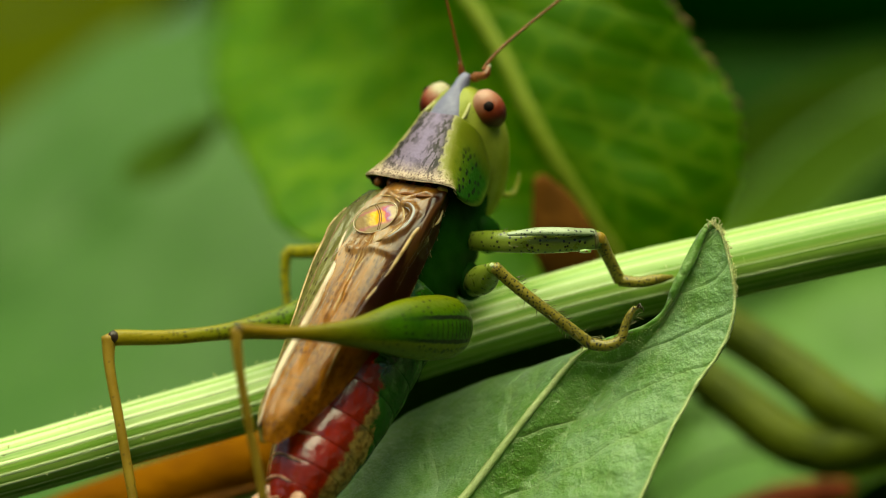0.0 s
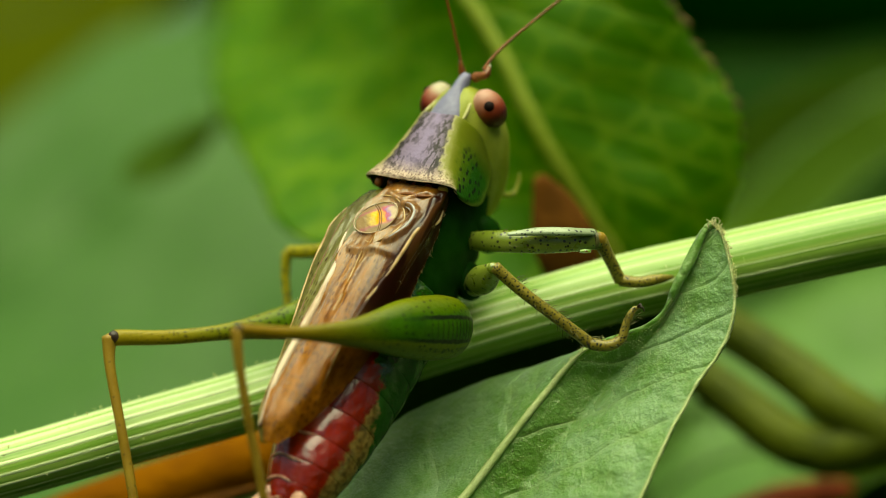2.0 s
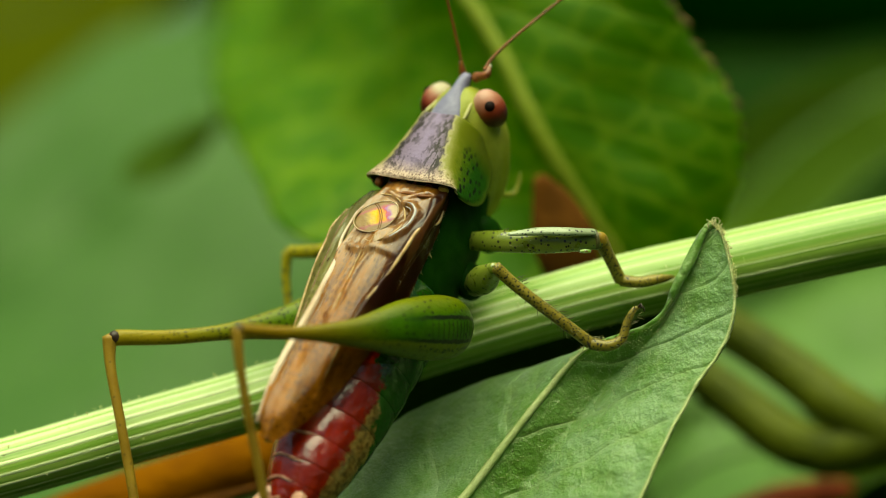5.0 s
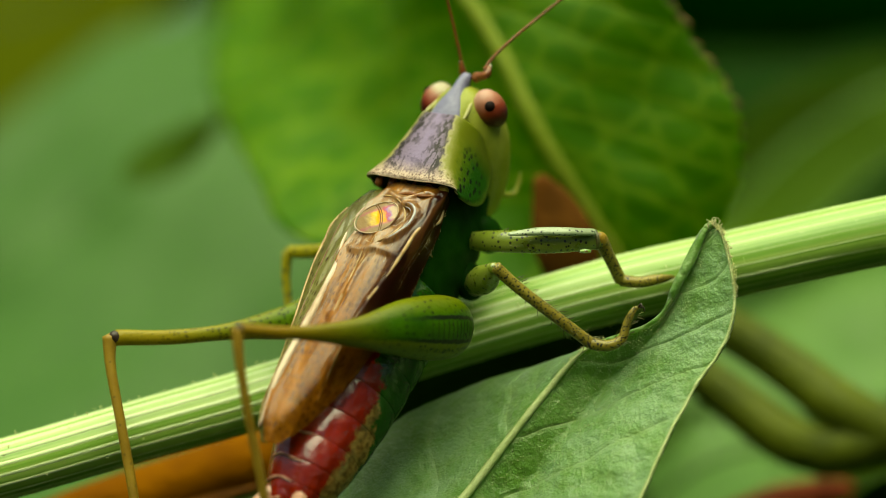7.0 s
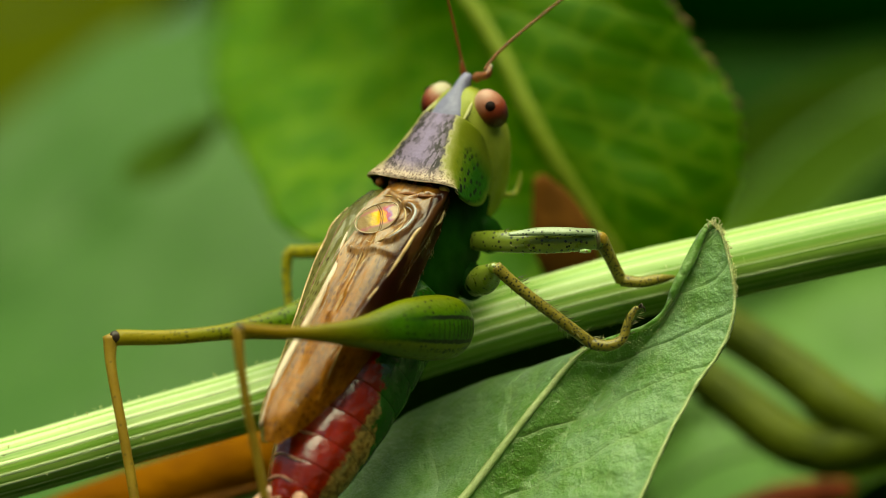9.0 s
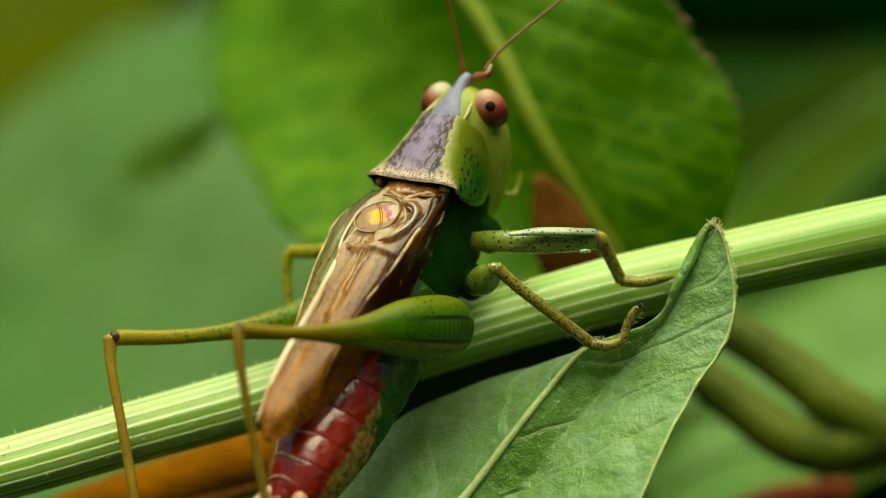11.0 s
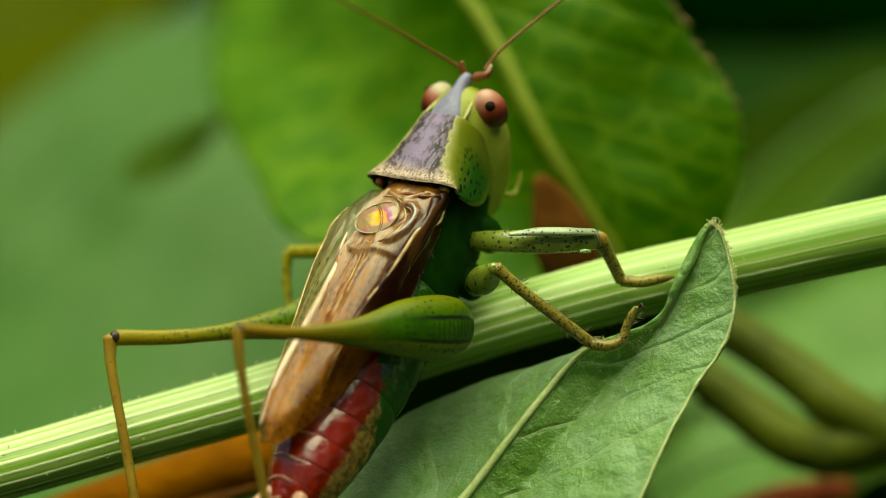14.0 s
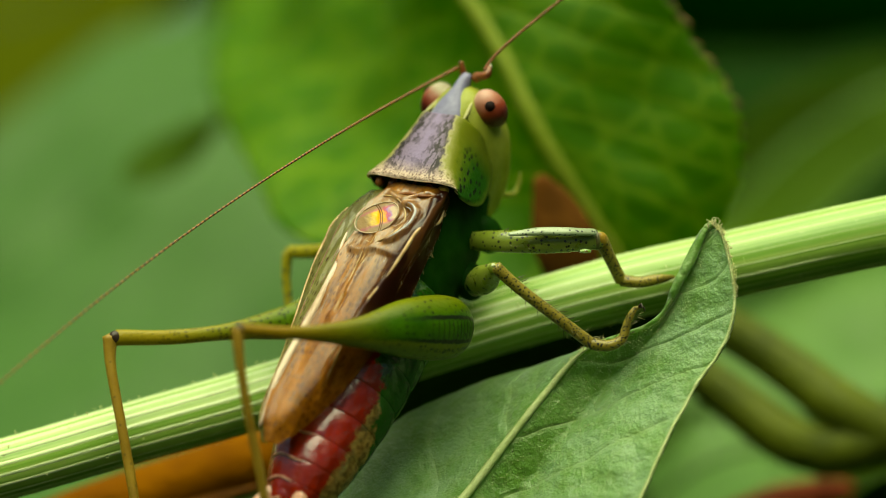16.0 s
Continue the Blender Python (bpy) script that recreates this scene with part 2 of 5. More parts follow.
def eye_material(name, way, pale):
    """Red-brown compound eye, paler towards one side."""
    n = Nodes(name)
    z = n.math("ADD", n.math("ADD", n.math("MULTIPLY", n.axis(0, uv=False), way[0]), n.math("MULTIPLY", n.axis(1, uv=False), way[1])), n.math("MULTIPLY", n.axis(2, uv=False), way[2]))
    t = n.math("ADD", n.math("ADD", n.math("MULTIPLY", z, 780.0), 0.36), n.math("MULTIPLY", n.noise(0.35), 0.24))
    color = n.ramp(t, (0.16, (0.05, 0.004, 0.002)), (0.42, (0.20, 0.030, 0.010)), (0.66, (0.32, 0.12, 0.07)), (0.90, pale))
    facets = n.cells(0.035, feature="F1", loose=0.2)
    return n.done(color, 0.32, n.bump(facets, 0.008), spec=0.4)


def water_material():
    n = Nodes("water")
    n.bsdf.inputs["Transmission Weight"].default_value = 1.0
    n.bsdf.inputs["IOR"].default_value = 1.33
    return n.done((0.98, 1.0, 0.98), 0.02)


def antenna_material():
    n = Nodes("antenna")
    rings = n.ramp(n.waves(110, "X"), (0.3, 0.0), (0.6, 1.0))
    color = n.mix(rings, (0.035, 0.010, 0.002), (0.30, 0.10, 0.008))
    return n.done(color, 0.4, n.bump(rings, 0.002))


def thigh_material(name, green, pale, amber, seams=1.0, dots=(44.0, 26.0), reach=0.20, until=0.7):
    """Hind thigh: green side between two dark seams, lit upper ridge painted olive, olive keel below, amber at the
    knee, rows of short dark dashes.
    """
    n = Nodes(name)
    u, v = n.axis(0), n.axis(1)
    color = n.mix(n.ramp(n.noise(0.7, 4.0), (0.3, 0.0), (0.7, 1.0)), green, pale)
    wob = n.math("MULTIPLY", n.math("SUBTRACT", n.noise(0.25, 4.0), 0.5), 0.022)
    w = n.math("ADD", v, wob)
    keel = n.ramp(w, (0.06, 0.9), (0.14, 0.35), (0.19, 0.0), (0.318, 0.0), (0.335, 0.9), (0.5, 0.8), (0.6, 0.0), (0.9, 0.0), (0.96, 0.9))
    color = n.mix(n.math("MULTIPLY", keel, n.ramp(u, (0.0, 0.75), (0.3, 1.0))), color, (0.13, 0.15, 0.007))
    color = n.mix(n.ramp(u, (0.50, 0.0), (0.85, 1.0)), color, amber)
    top = n.math("MULTIPLY", n.ramp(n.math("ABSOLUTE", n.math("SUBTRACT", w, 0.196)), (0.008, 1.0), (0.015, 0.0)), n.ramp(u, (0.03, seams), (0.36, seams), (0.48, 0.0)))
    low = n.math("MULTIPLY", n.ramp(n.math("ABSOLUTE", n.math("SUBTRACT", w, 0.318)), (0.008, 1.0), (0.014, 0.0)), n.ramp(u, (0.03, seams), (0.40, seams), (0.52, 0.0)))
    row = n.math("MULTIPLY", n.ramp(n.math("ABSOLUTE", n.math("SUBTRACT", w, 0.372)), (0.010, 1.0), (0.016, 0.0)), n.math("MULTIPLY", n.ramp(n.noise(0.07, 2.0), (0.48, 0.0), (0.54, 0.8)), n.ramp(u, (0.05, seams), (0.36, seams), (0.44, 0.0))))
    dash = n.ramp(n.cells(1.0, (*dots, 1.0), uv=True, loose=0.55), (reach, 1.0), (reach + 0.07, 0.0))
    dash = n.math("MULTIPLY", dash, n.ramp(u, (0.05, 1.0), (until - 0.2, 0.7), (until, 0.1)))
    tick = n.math("MULTIPLY", n.ramp(n.waves(26, "X", 1.2), (0.72, 0.0), (0.90, 0.7)), n.math("MULTIPLY", n.ramp(w, (0.20, 0.0), (0.22, seams), (0.30, seams), (0.325, 0.0)), n.ramp(u, (0.03, 1.0), (0.32, 1.0), (0.42, 0.0))))
    marks = n.math("MAXIMUM", n.math("MAXIMUM", n.math("MAXIMUM", top, low), row), n.math("MAXIMUM", dash, tick))
    color = n.mix(marks, color, (0.008, 0.014, 0.004))
    return n.done(color, 0.34, n.bump(n.noise(0.15, 3.0), 0.02), spec=0.18)


LEAF_NEAR = leaf_material("near_blade", (0.072, 0.215, 0.004), (0.155, 0.34, 0.035), (0.30, 0.45, 0.13), mark=0.6, mesh_mark=0.5, shine=0.38, spec=0.7, cell=0.6, relief=0.15, thin=0.42, thin_color=(0.34, 0.56, 0.012), down_sheen=0.35)
LEAF_BACK = leaf_material("back_blade", (0.040, 0.130, 0.0008), (0.072, 0.190, 0.003), (0.24, 0.36, 0.02), mark=0.7, mesh_mark=0.5, shine=0.55, spec=0.2, cell=1.7, relief=0.04, thin=0.45, thin_color=(0.22, 0.50, 0.003))
LEAF_PALE = leaf_material("pale_blade", (0.030, 0.086, 0.009), (0.046, 0.114, 0.017), (0.055, 0.130, 0.020), shine=0.5, spec=0.25, thin=0.1, cell=2.0, relief=0.04, pairs=5.0)
LEAF_OLIVE = leaf_material("olive_blade", (0.05, 0.068, 0.001), (0.075, 0.095, 0.001), (0.06, 0.07, 0.005), shine=0.8, spec=0.05, cell=2.0, thin=0.35, thin_color=(0.13, 0.16, 0.001))
LEAF_RIGHT = leaf_material("right_blade", (0.06, 0.15, 0.018), (0.092, 0.19, 0.034), (0.075, 0.15, 0.03), shine=0.55, spec=0.3, thin=0.1, cell=2.0, relief=0.04, pairs=5.0)
LEAF_LIME = leaf_material("lime_blade", (0.030, 0.072, 0.001), (0.050, 0.100, 0.002), (0.07, 0.13, 0.01), shine=0.7, spec=0.1, cell=2.0, thin=0.3, thin_color=(0.10, 0.20, 0.001))
# These two dark blades carry the shade of their places in their colour.
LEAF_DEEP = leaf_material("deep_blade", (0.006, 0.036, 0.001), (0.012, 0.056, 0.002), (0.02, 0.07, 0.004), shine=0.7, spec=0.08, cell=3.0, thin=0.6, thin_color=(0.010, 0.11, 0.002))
LEAF_SHADE_PAINT = leaf_material("shade_painted_blade", (0.012, 0.035, 0.002), (0.03, 0.07, 0.004), (0.04, 0.08, 0.01), shine=0.85, spec=0.1, cell=6.0, thin=0.15, thin_color=(0.04, 0.08, 0.002))
LEAF_FAR = leaf_material("far_blade", (0.03, 0.08, 0.003), (0.07, 0.15, 0.006), (0.10, 0.18, 0.02), shine=0.5, cell=2.0, thin=0.3, thin_color=(0.16, 0.26, 0.003))
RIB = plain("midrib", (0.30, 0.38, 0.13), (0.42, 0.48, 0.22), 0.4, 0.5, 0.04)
# Lit and dark midribs are copies with light and shade put into the colour.
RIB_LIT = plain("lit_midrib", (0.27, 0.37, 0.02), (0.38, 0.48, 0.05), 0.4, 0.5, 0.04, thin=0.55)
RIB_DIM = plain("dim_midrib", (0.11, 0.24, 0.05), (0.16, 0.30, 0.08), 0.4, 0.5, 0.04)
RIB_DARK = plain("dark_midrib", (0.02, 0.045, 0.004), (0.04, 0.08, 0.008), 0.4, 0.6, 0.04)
DRY = plain("dry_leaf", (0.11, 0.034, 0.001), (0.25, 0.09, 0.002), 3.0, 0.8, 0.15, spec=0.05, thin=0.2)
DRY_DARK = plain("dark_dry_leaf", (0.07, 0.025, 0.003), (0.15, 0.055, 0.007), 2.0, 0.8, 0.1, spec=0.1)
DRY_RED = plain("red_stalk", (0.08, 0.010, 0.002), (0.17, 0.03, 0.003), 3.0, 0.7, 0.2, spec=0.15)
EDGE_BROWN = plain("scorched_margin", (0.07, 0.035, 0.008), (0.24, 0.17, 0.05), 0.9, 0.7, 0.1)
HAIR = plain("hair", (0.62, 0.62, 0.26), (0.78, 0.74, 0.42), 0.3, 0.4, 0.0, thin=0.3)
DARK_HAIR = plain("bristle", (0.03, 0.03, 0.01), (0.16, 0.15, 0.05), 0.3, 0.4, 0.0)
STEM = stem_material("stem_groove", (0.12, 0.28, 0.008), (0.36, 0.50, 0.12))
RIDGE = stem_material("stem_ridge", (0.34, 0.50, 0.10), (0.74, 0.80, 0.52))
STALK = plain("olive_stalk", (0.045, 0.062, 0.002), (0.10, 0.125, 0.005), 1.2, 0.6, 0.1, spec=0.2)
SOIL = plain("soil", (0.02, 0.016, 0.009), (0.05, 0.04, 0.022), 30.0, 0.9, 3.0)
GREEN_SPOT = skin_material("speckled_green_cuticle", (0.13, 0.18, 0.014), (0.24, 0.28, 0.05), 0.28, spec=0.6, spots=1.0, spot_size=0.16, spot_reach=0.24, coat=0.6)
TAN_SPOT = skin_material("speckled_tan_cuticle", (0.17, 0.13, 0.015), (0.30, 0.24, 0.04), 0.38, spots=1.0, spot_size=0.09, spot_reach=0.32, coat=0.2)
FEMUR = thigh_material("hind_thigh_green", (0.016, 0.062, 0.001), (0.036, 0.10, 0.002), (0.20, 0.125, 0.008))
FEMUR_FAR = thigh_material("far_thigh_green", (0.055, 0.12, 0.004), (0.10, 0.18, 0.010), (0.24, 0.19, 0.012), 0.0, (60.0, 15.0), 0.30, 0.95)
AMBER = skin_material("amber_shank", (0.20, 0.115, 0.010), (0.34, 0.22, 0.03), 0.4, spots=0.4, spot_size=0.25, spot_reach=0.15)
RUSSET = skin_material("russet_cuticle", (0.12, 0.035, 0.008), (0.26, 0.10, 0.02), 0.35)
YELLOW = skin_material("yellow_shank", (0.20, 0.18, 0.008), (0.36, 0.31, 0.02), 0.4, spots=1.0, spot_size=0.2, spot_reach=0.28)
KNEE = skin_material("dark_knee", (0.015, 0.010, 0.006), (0.07, 0.045, 0.035), 0.3, coat=0.1)
HEAD_GREEN = skin_material("head_green", (0.19, 0.215, 0.018), (0.30, 0.32, 0.05), 0.4, spots=0.25, spot_size=0.3, spot_reach=0.1)
VIOLET = skin_material("violet_grey", (0.14, 0.135, 0.23), (0.23, 0.225, 0.34), 0.42, spec=0.35, relief=0.012, grain=0.3)
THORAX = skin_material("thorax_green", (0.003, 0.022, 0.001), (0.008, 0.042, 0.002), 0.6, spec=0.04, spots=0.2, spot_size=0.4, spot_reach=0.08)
ABDOMEN = abdomen_material()
PINK = skin_material("pinkish_cuticle", (0.30, 0.12, 0.07), (0.55, 0.32, 0.22), 0.3, coat=0.4)
WING_TAN = wing_material("tan_wing", (0.105, 0.025, 0.001), (0.56, 0.225, 0.018), net=0.14, flank=1.0)
WING_GREEN = wing_material("greenish_wing", (0.12, 0.10, 0.012), (0.30, 0.28, 0.07), 0.16, thin_color=(0.35, 0.40, 0.05), clear=0.8)
VEIN = plain("wing_vein", (0.26, 0.14, 0.04), (0.58, 0.40, 0.18), 0.35, 0.3, 0.01)
BLUSH = plain("blush_membrane", (0.38, 0.24, 0.13), (0.72, 0.58, 0.44), 0.35, 0.25, 0.03, stretch=(0.3, 1, 1))
VEIN_DARK = plain("dark_vein", (0.12, 0.04, 0.012), (0.24, 0.10, 0.03), 0.5, 0.3, 0.01)
DRUM = mirror_material()
RIM = plain("drum_rim", (0.26, 0.16, 0.07), (0.56, 0.42, 0.26), 0.3, 0.25, 0.01)
GLASSY = skin_material("glassy_membrane", (0.24, 0.20, 0.17), (0.50, 0.45, 0.42), 0.16, spec=0.6, coat=0.6, relief=0.004)
SADDLE = disc_material()
EYE_RED = eye_material("right_eye", (0.40, 0.59, 0.69), (0.46, 0.26, 0.20))
EYE_PALE = eye_material("left_eye", (0.95, -0.60, 0.55), (0.42, 0.36, 0.24))
PUPIL = plain("pupil", (0.006, 0.003, 0.002), (0.012, 0.004, 0.003), 0.5, 0.6, 0.0, spec=0.1)
ANTENNA = antenna_material()
DEW = water_material()
HIGHLIGHT_DOTTED = skin_material("dotted_highlight", (0.20, 0.25, 0.13), (0.32, 0.38, 0.24), 0.3, spec=0.5, spots=1.0, spot_size=0.15, spot_reach=0.22, coat=0.3)
SCAPE = skin_material("russet_ringed_cuticle", (0.08, 0.014, 0.004), (0.32, 0.11, 0.02), 0.3, spec=0.5, grain=0.12, coat=0.3)
CREAM = skin_material("cream_cuticle", (0.26, 0.26, 0.09), (0.48, 0.44, 0.22), 0.4)
WAXY = plain("pale_joint", (0.42, 0.40, 0.26), (0.6, 0.58, 0.42), 0.2, 0.35, 0.01)


# ---- shapes, in millimetres ----
def spline(points, count):
    """A smooth curve through the points, of any number of columns."""
    p = np.array(points, float)
    p = np.vstack([2 * p[0] - p[1], p, 2 * p[-1] - p[-2]])
    t = np.linspace(0, len(p) - 3 - 1e-9, count)
    i = t.astype(int)
    f = (t - i)[:, None]
    a, b, c, d = p[i], p[i + 1], p[i + 2], p[i + 3]
    return 0.5 * (2 * b + (c - a) * f + (2 * a - 5 * b + 4 * c - d) * f ** 2 + (3 * b - 3 * c + d - a) * f ** 3)


def mesh(name, verts, faces, material, uv=None, smooth=True):
    me = bpy.data.meshes.new(name)
    me.from_pydata((np.asarray(verts, float) * MM).tolist(), [], faces)
    me.materials.append(material)
    if uv is not None:
        layer = me.uv_layers.new(name="map")
        index = np.zeros(len(me.loops), dtype=np.int32)
        me.loops.foreach_get("vertex_index", index)
        layer.data.foreach_set("uv", np.asarray(uv, np.float32)[index].ravel())
    me.polygons.foreach_set("use_smooth", [smooth] * len(me.polygons))
    me.update()
    return me


def grid_faces(rows, cols, closed=False, start=0):
    out = []
    for i in range(rows - 1):
        for j in range(cols if closed else cols - 1):
            k = (j + 1) % cols
            out.append((start + i * cols + j, start + i * cols + k, start + (i + 1) * cols + k, start + (i + 1) * cols + j))
    return out


def part(name, data, parent=None, label=""):
    ob = new(name, data)
    ob.parent = parent
    return tagged(ob, label)


def tube_arrays(points, radii, steps=24, around=10, flat=1.0, ref=(0, -1, 0), ribs=0, rib=0.0):
    """A tapered limb along a curve, with closed ends."""
    path = spline(points, steps)
    r = spline(np.array(radii, float)[:, None], steps)[:, 0].clip(0.002)
    way = np.gradient(path, axis=0)
    way /= np.linalg.norm(way, axis=1)[:, None]
    side = np.cross(way, np.array(ref, float))
    side /= np.linalg.norm(side, axis=1)[:, None] + 1e-9
    up = np.cross(side, way)
    ang = np.linspace(0, 2 * np.pi, around, endpoint=False)
    k = 1 + rib * np.cos(ribs * ang) if ribs else np.ones(around)
    ring = (side[:, None, :] * (np.cos(ang) * k)[None, :, None] + up[:, None, :] * (np.sin(ang) * k * flat)[None, :, None])
    verts = (path[:, None, :] + ring * r[:, None, None]).reshape(-1, 3)
    uv = np.stack(np.broadcast_arrays(np.linspace(0, 1, steps)[:, None], (ang / (2 * np.pi))[None, :]), -1).reshape(-1, 2)
    faces = grid_faces(steps, around, True)
    n = len(verts)
    verts = np.vstack([verts, path[0] - way[0] * r[0] * 0.5, path[-1] + way[-1] * r[-1] * 0.5])
    uv = np.vstack([uv, (0, 0.5), (1, 0.5)])
    for j in range(around):
        faces.append((n, (j + 1) % around, j))
        faces.append((n + 1, n - around + j, n - around + (j + 1) % around))
    return verts, faces, uv


def tube(name, points, radii, material, parent=None, label="", **more):
    v, f, uv = tube_arrays(points, radii, **more)
    return part(name, mesh(name, v, f, material, uv), parent, label)


def rings(name, centre, half_a, half_b, material, power=2.0, steps=40, around=32, parent=None, label="", bumps=0.0):
    """A closed body through rings: centres and the two half axes of each ring."""
    c, a, b = spline(centre, steps), spline(half_a, steps), spline(half_b, steps)
    ang = np.linspace(0, 2 * np.pi, around, endpoint=False) - np.pi / 2
    ca, sa = np.cos(ang), np.sin(ang)
    x, y = np.sign(ca) * np.abs(ca) ** (2 / power), np.sign(sa) * np.abs(sa) ** (2 / power)
    verts = (c[:, None] + a[:, None] * x[None, :, None] + b[:, None] * y[None, :, None]).reshape(-1, 3)
    if bumps:
        verts += np.array([noise.noise_vector(Vector(p * 1.7)) for p in verts]) * bumps
    v = np.abs(np.linspace(-1, 1, around, endpoint=False))
    uv = np.stack(np.broadcast_arrays(np.linspace(0, 1, steps)[:, None], 1 - v[None, :]), -1).reshape(-1, 2)
    faces = grid_faces(steps, around, True)
    n = len(verts)
    verts, uv = np.vstack([verts, c[0], c[-1]]), np.vstack([uv, (0, 0.5), (1, 0.5)])
    for j in range(around):
        faces.append((n, (j + 1) % around, j))
        faces.append((n + 1, n - around + j, n - around + (j + 1) % around))
    return part(name, mesh(name, verts, faces, material, uv), parent, label)


def ball(name, centre, axes, material, parent=None, label="", turn=None, seg=24):
    """An egg with its three half axes; its object's origin is its centre."""
    bm = bmesh.new()
    bmesh.ops.create_uvsphere(bm, u_segments=seg, v_segments=seg // 2 + 2, radius=1.0)
    m = Matrix.Diagonal((*[a * MM for a in axes], 1))
    if turn is not None:
        m = turn.to_4x4() @ m
    bm.transform(m)
    me = bpy.data.meshes.new(name)
    bm.to_mesh(me)
    bm.free()
    me.materials.append(material)
    me.polygons.foreach_set("use_smooth", [True] * len(me.polygons))
    ob = part(name, me, parent, label)
    ob.location = Vector(centre) * MM
    return ob


def hairs(name, roots, ways, length, width, material, parent=None, label="", seed=1, bend=0.3, jitter=0.4):
    """Fine tapered hairs: a root and a way for each, all in one mesh."""
    rnd = np.random.RandomState(seed)
    verts, faces = [], []
    for p, w in zip(roots, ways):
        w = np.array(w, float) + rnd.normal(0, jitter, 3)
        w /= np.linalg.norm(w)
        side = np.cross(w, rnd.normal(0, 1, 3))
        side /= np.linalg.norm(side)
        long = length * rnd.uniform(0.5, 1.2)
        path = [p, p + w * long * 0.5 + side * bend * long * 0.12, p + w * long + side * bend * long * 0.5]
        if bend > 3:
            path = [p + w * long * a + side * long * b for a, b in ((0, 0), (0.45, 0.05), (0.8, 0.3), (0.75, 0.6), (0.5, 0.62))]
        v, f, _ = tube_arrays(path, [width, width * 0.8, width * 0.25] if bend <= 3 else [width] * 4 + [width * 0.4], steps=5 if bend <= 3 else 12, around=4, ref=side + 0.01)
        faces += [tuple(i + len(verts) for i in q) for q in f]
        verts += v.tolist()
    return tagged(part(name, mesh(name, verts, faces, material), parent, label), kind="stuff" if parent is None else "")


# ---- leaves ----
def blade(name, mid, left, right, material, parent=None, label="", along=90, across=48, relief=0.0, wave=0.0, teeth=0, tooth=0.0, pairs=7.0, hump=0.0, seed=3.0, thick=0.12, pucker=0.0, crease=None):
    """A leaf blade between its midrib and its two margins, puffed between the side veins."""
    m, a, b = spline(mid, along), spline(left, along), spline(right, along)
    t = np.linspace(0, 1, along)
    if teeth:
        saw = ((t * teeth) % 1.0 - 0.5)[:, None] * tooth
        b = b + (b - m) * saw
    half = across // 2
    w = np.linspace(0, 1, half + 1)
    rows = []
    for i in range(along):
        rows.append([a[i] * (1 - s) + m[i] * s for s in w[:-1]] + [m[i] * (1 - s) + b[i] * s for s in w])
    pts = np.array(rows)
    if crease is not None:
        # a valley between the midrib and the second margin
        c = spline(crease, along)
        for j, s in enumerate(w):
            pts[:, half + j] = m + (c - m) * (s / 0.38) if s < 0.38 else c + (b - c) * ((s - 0.38) / 0.62)
        for _ in range(3):
            pts[:, half + 3:-1] = 0.5 * pts[:, half + 3:-1] + 0.25 * (pts[:, half + 2:-2] + pts[:, half + 4:])
    cols = pts.shape[1]
    du, dv = np.gradient(pts, axis=0), np.gradient(pts, axis=1)
    nrm = np.cross(du, dv)
    nrm /= np.linalg.norm(nrm, axis=2)[:, :, None] + 1e-9
    if nrm[along // 2, cols // 2] @ np.array((0, -1, 0.5)) < 0:
        nrm = -nrm
    v = np.linspace(0, 1, cols)
    side = np.abs(v - 0.5)
    run = t[:, None] * pairs - side[None, :] * 3.2
    puff = np.abs(np.sin(np.pi * (run + 0.0))) ** 0.6 * np.minimum(1, side * 8)[None, :]
    soft = np.array([[noise.noise(Vector((p[0] * 0.22 + seed, p[1] * 0.22, p[2] * 0.22))) for p in row] for row in pts])
    if pucker:
        soft = soft * wave + pucker * np.array([[noise.noise(Vector((p[0] * 0.75 - p[2] * 0.3, p[1] * 0.5, p[2] * 0.75 + p[0] * 0.3))) + 0.5 * noise.noise(Vector((p[0] * 1.9, p[1] * 1.2, p[2] * 1.9 + seed))) for p in row] for row in pts])
        wave = 1.0
    bulge = hump * np.sin(np.pi * np.minimum(1, 2 * side))[None, :]
    fade = np.minimum(1, np.minimum(t * 8, (1 - t) * 3.5))[:, None]
    pts = pts + nrm * ((puff * relief + soft * wave + bulge) * fade)[:, :, None]
    uv = np.stack(np.broadcast_arrays(t[:, None], v[None, :]), -1).reshape(-1, 2)
    ob = part(name, mesh(name, pts.reshape(-1, 3), grid_faces(along, cols), material, uv), parent, label)
    body = ob.modifiers.new("thickness", "SOLIDIFY")
    body.thickness, body.offset = thick * MM, -1
    return ob, pts, nrm


def plant_leaf(name, mid, left, right, material, label, rib_radius=(0.3, 0.2, 0.08), rib=None, rib_at=(0, 0.6, 1), rib_end=1.0, **more):
    """A leaf: its blade and its raised midrib."""
    leaf = new(name)
    tagged(leaf, label, "leaf")
    ob, pts, nrm = blade("blade", mid, left, right, material, leaf, **more)
    c = pts.shape[1] // 2
    stop = int(len(pts) * rib_end)
    line = pts[:stop:6, c] + nrm[:stop:6, c] * 0.05
    r = np.interp(np.linspace(0, 1, len(line)), rib_at, rib_radius)
    tube("midrib", line, r, rib or RIB, leaf, "pale raised midrib", steps=len(line) * 3, around=8, flat=0.7)
    return leaf, pts, nrm


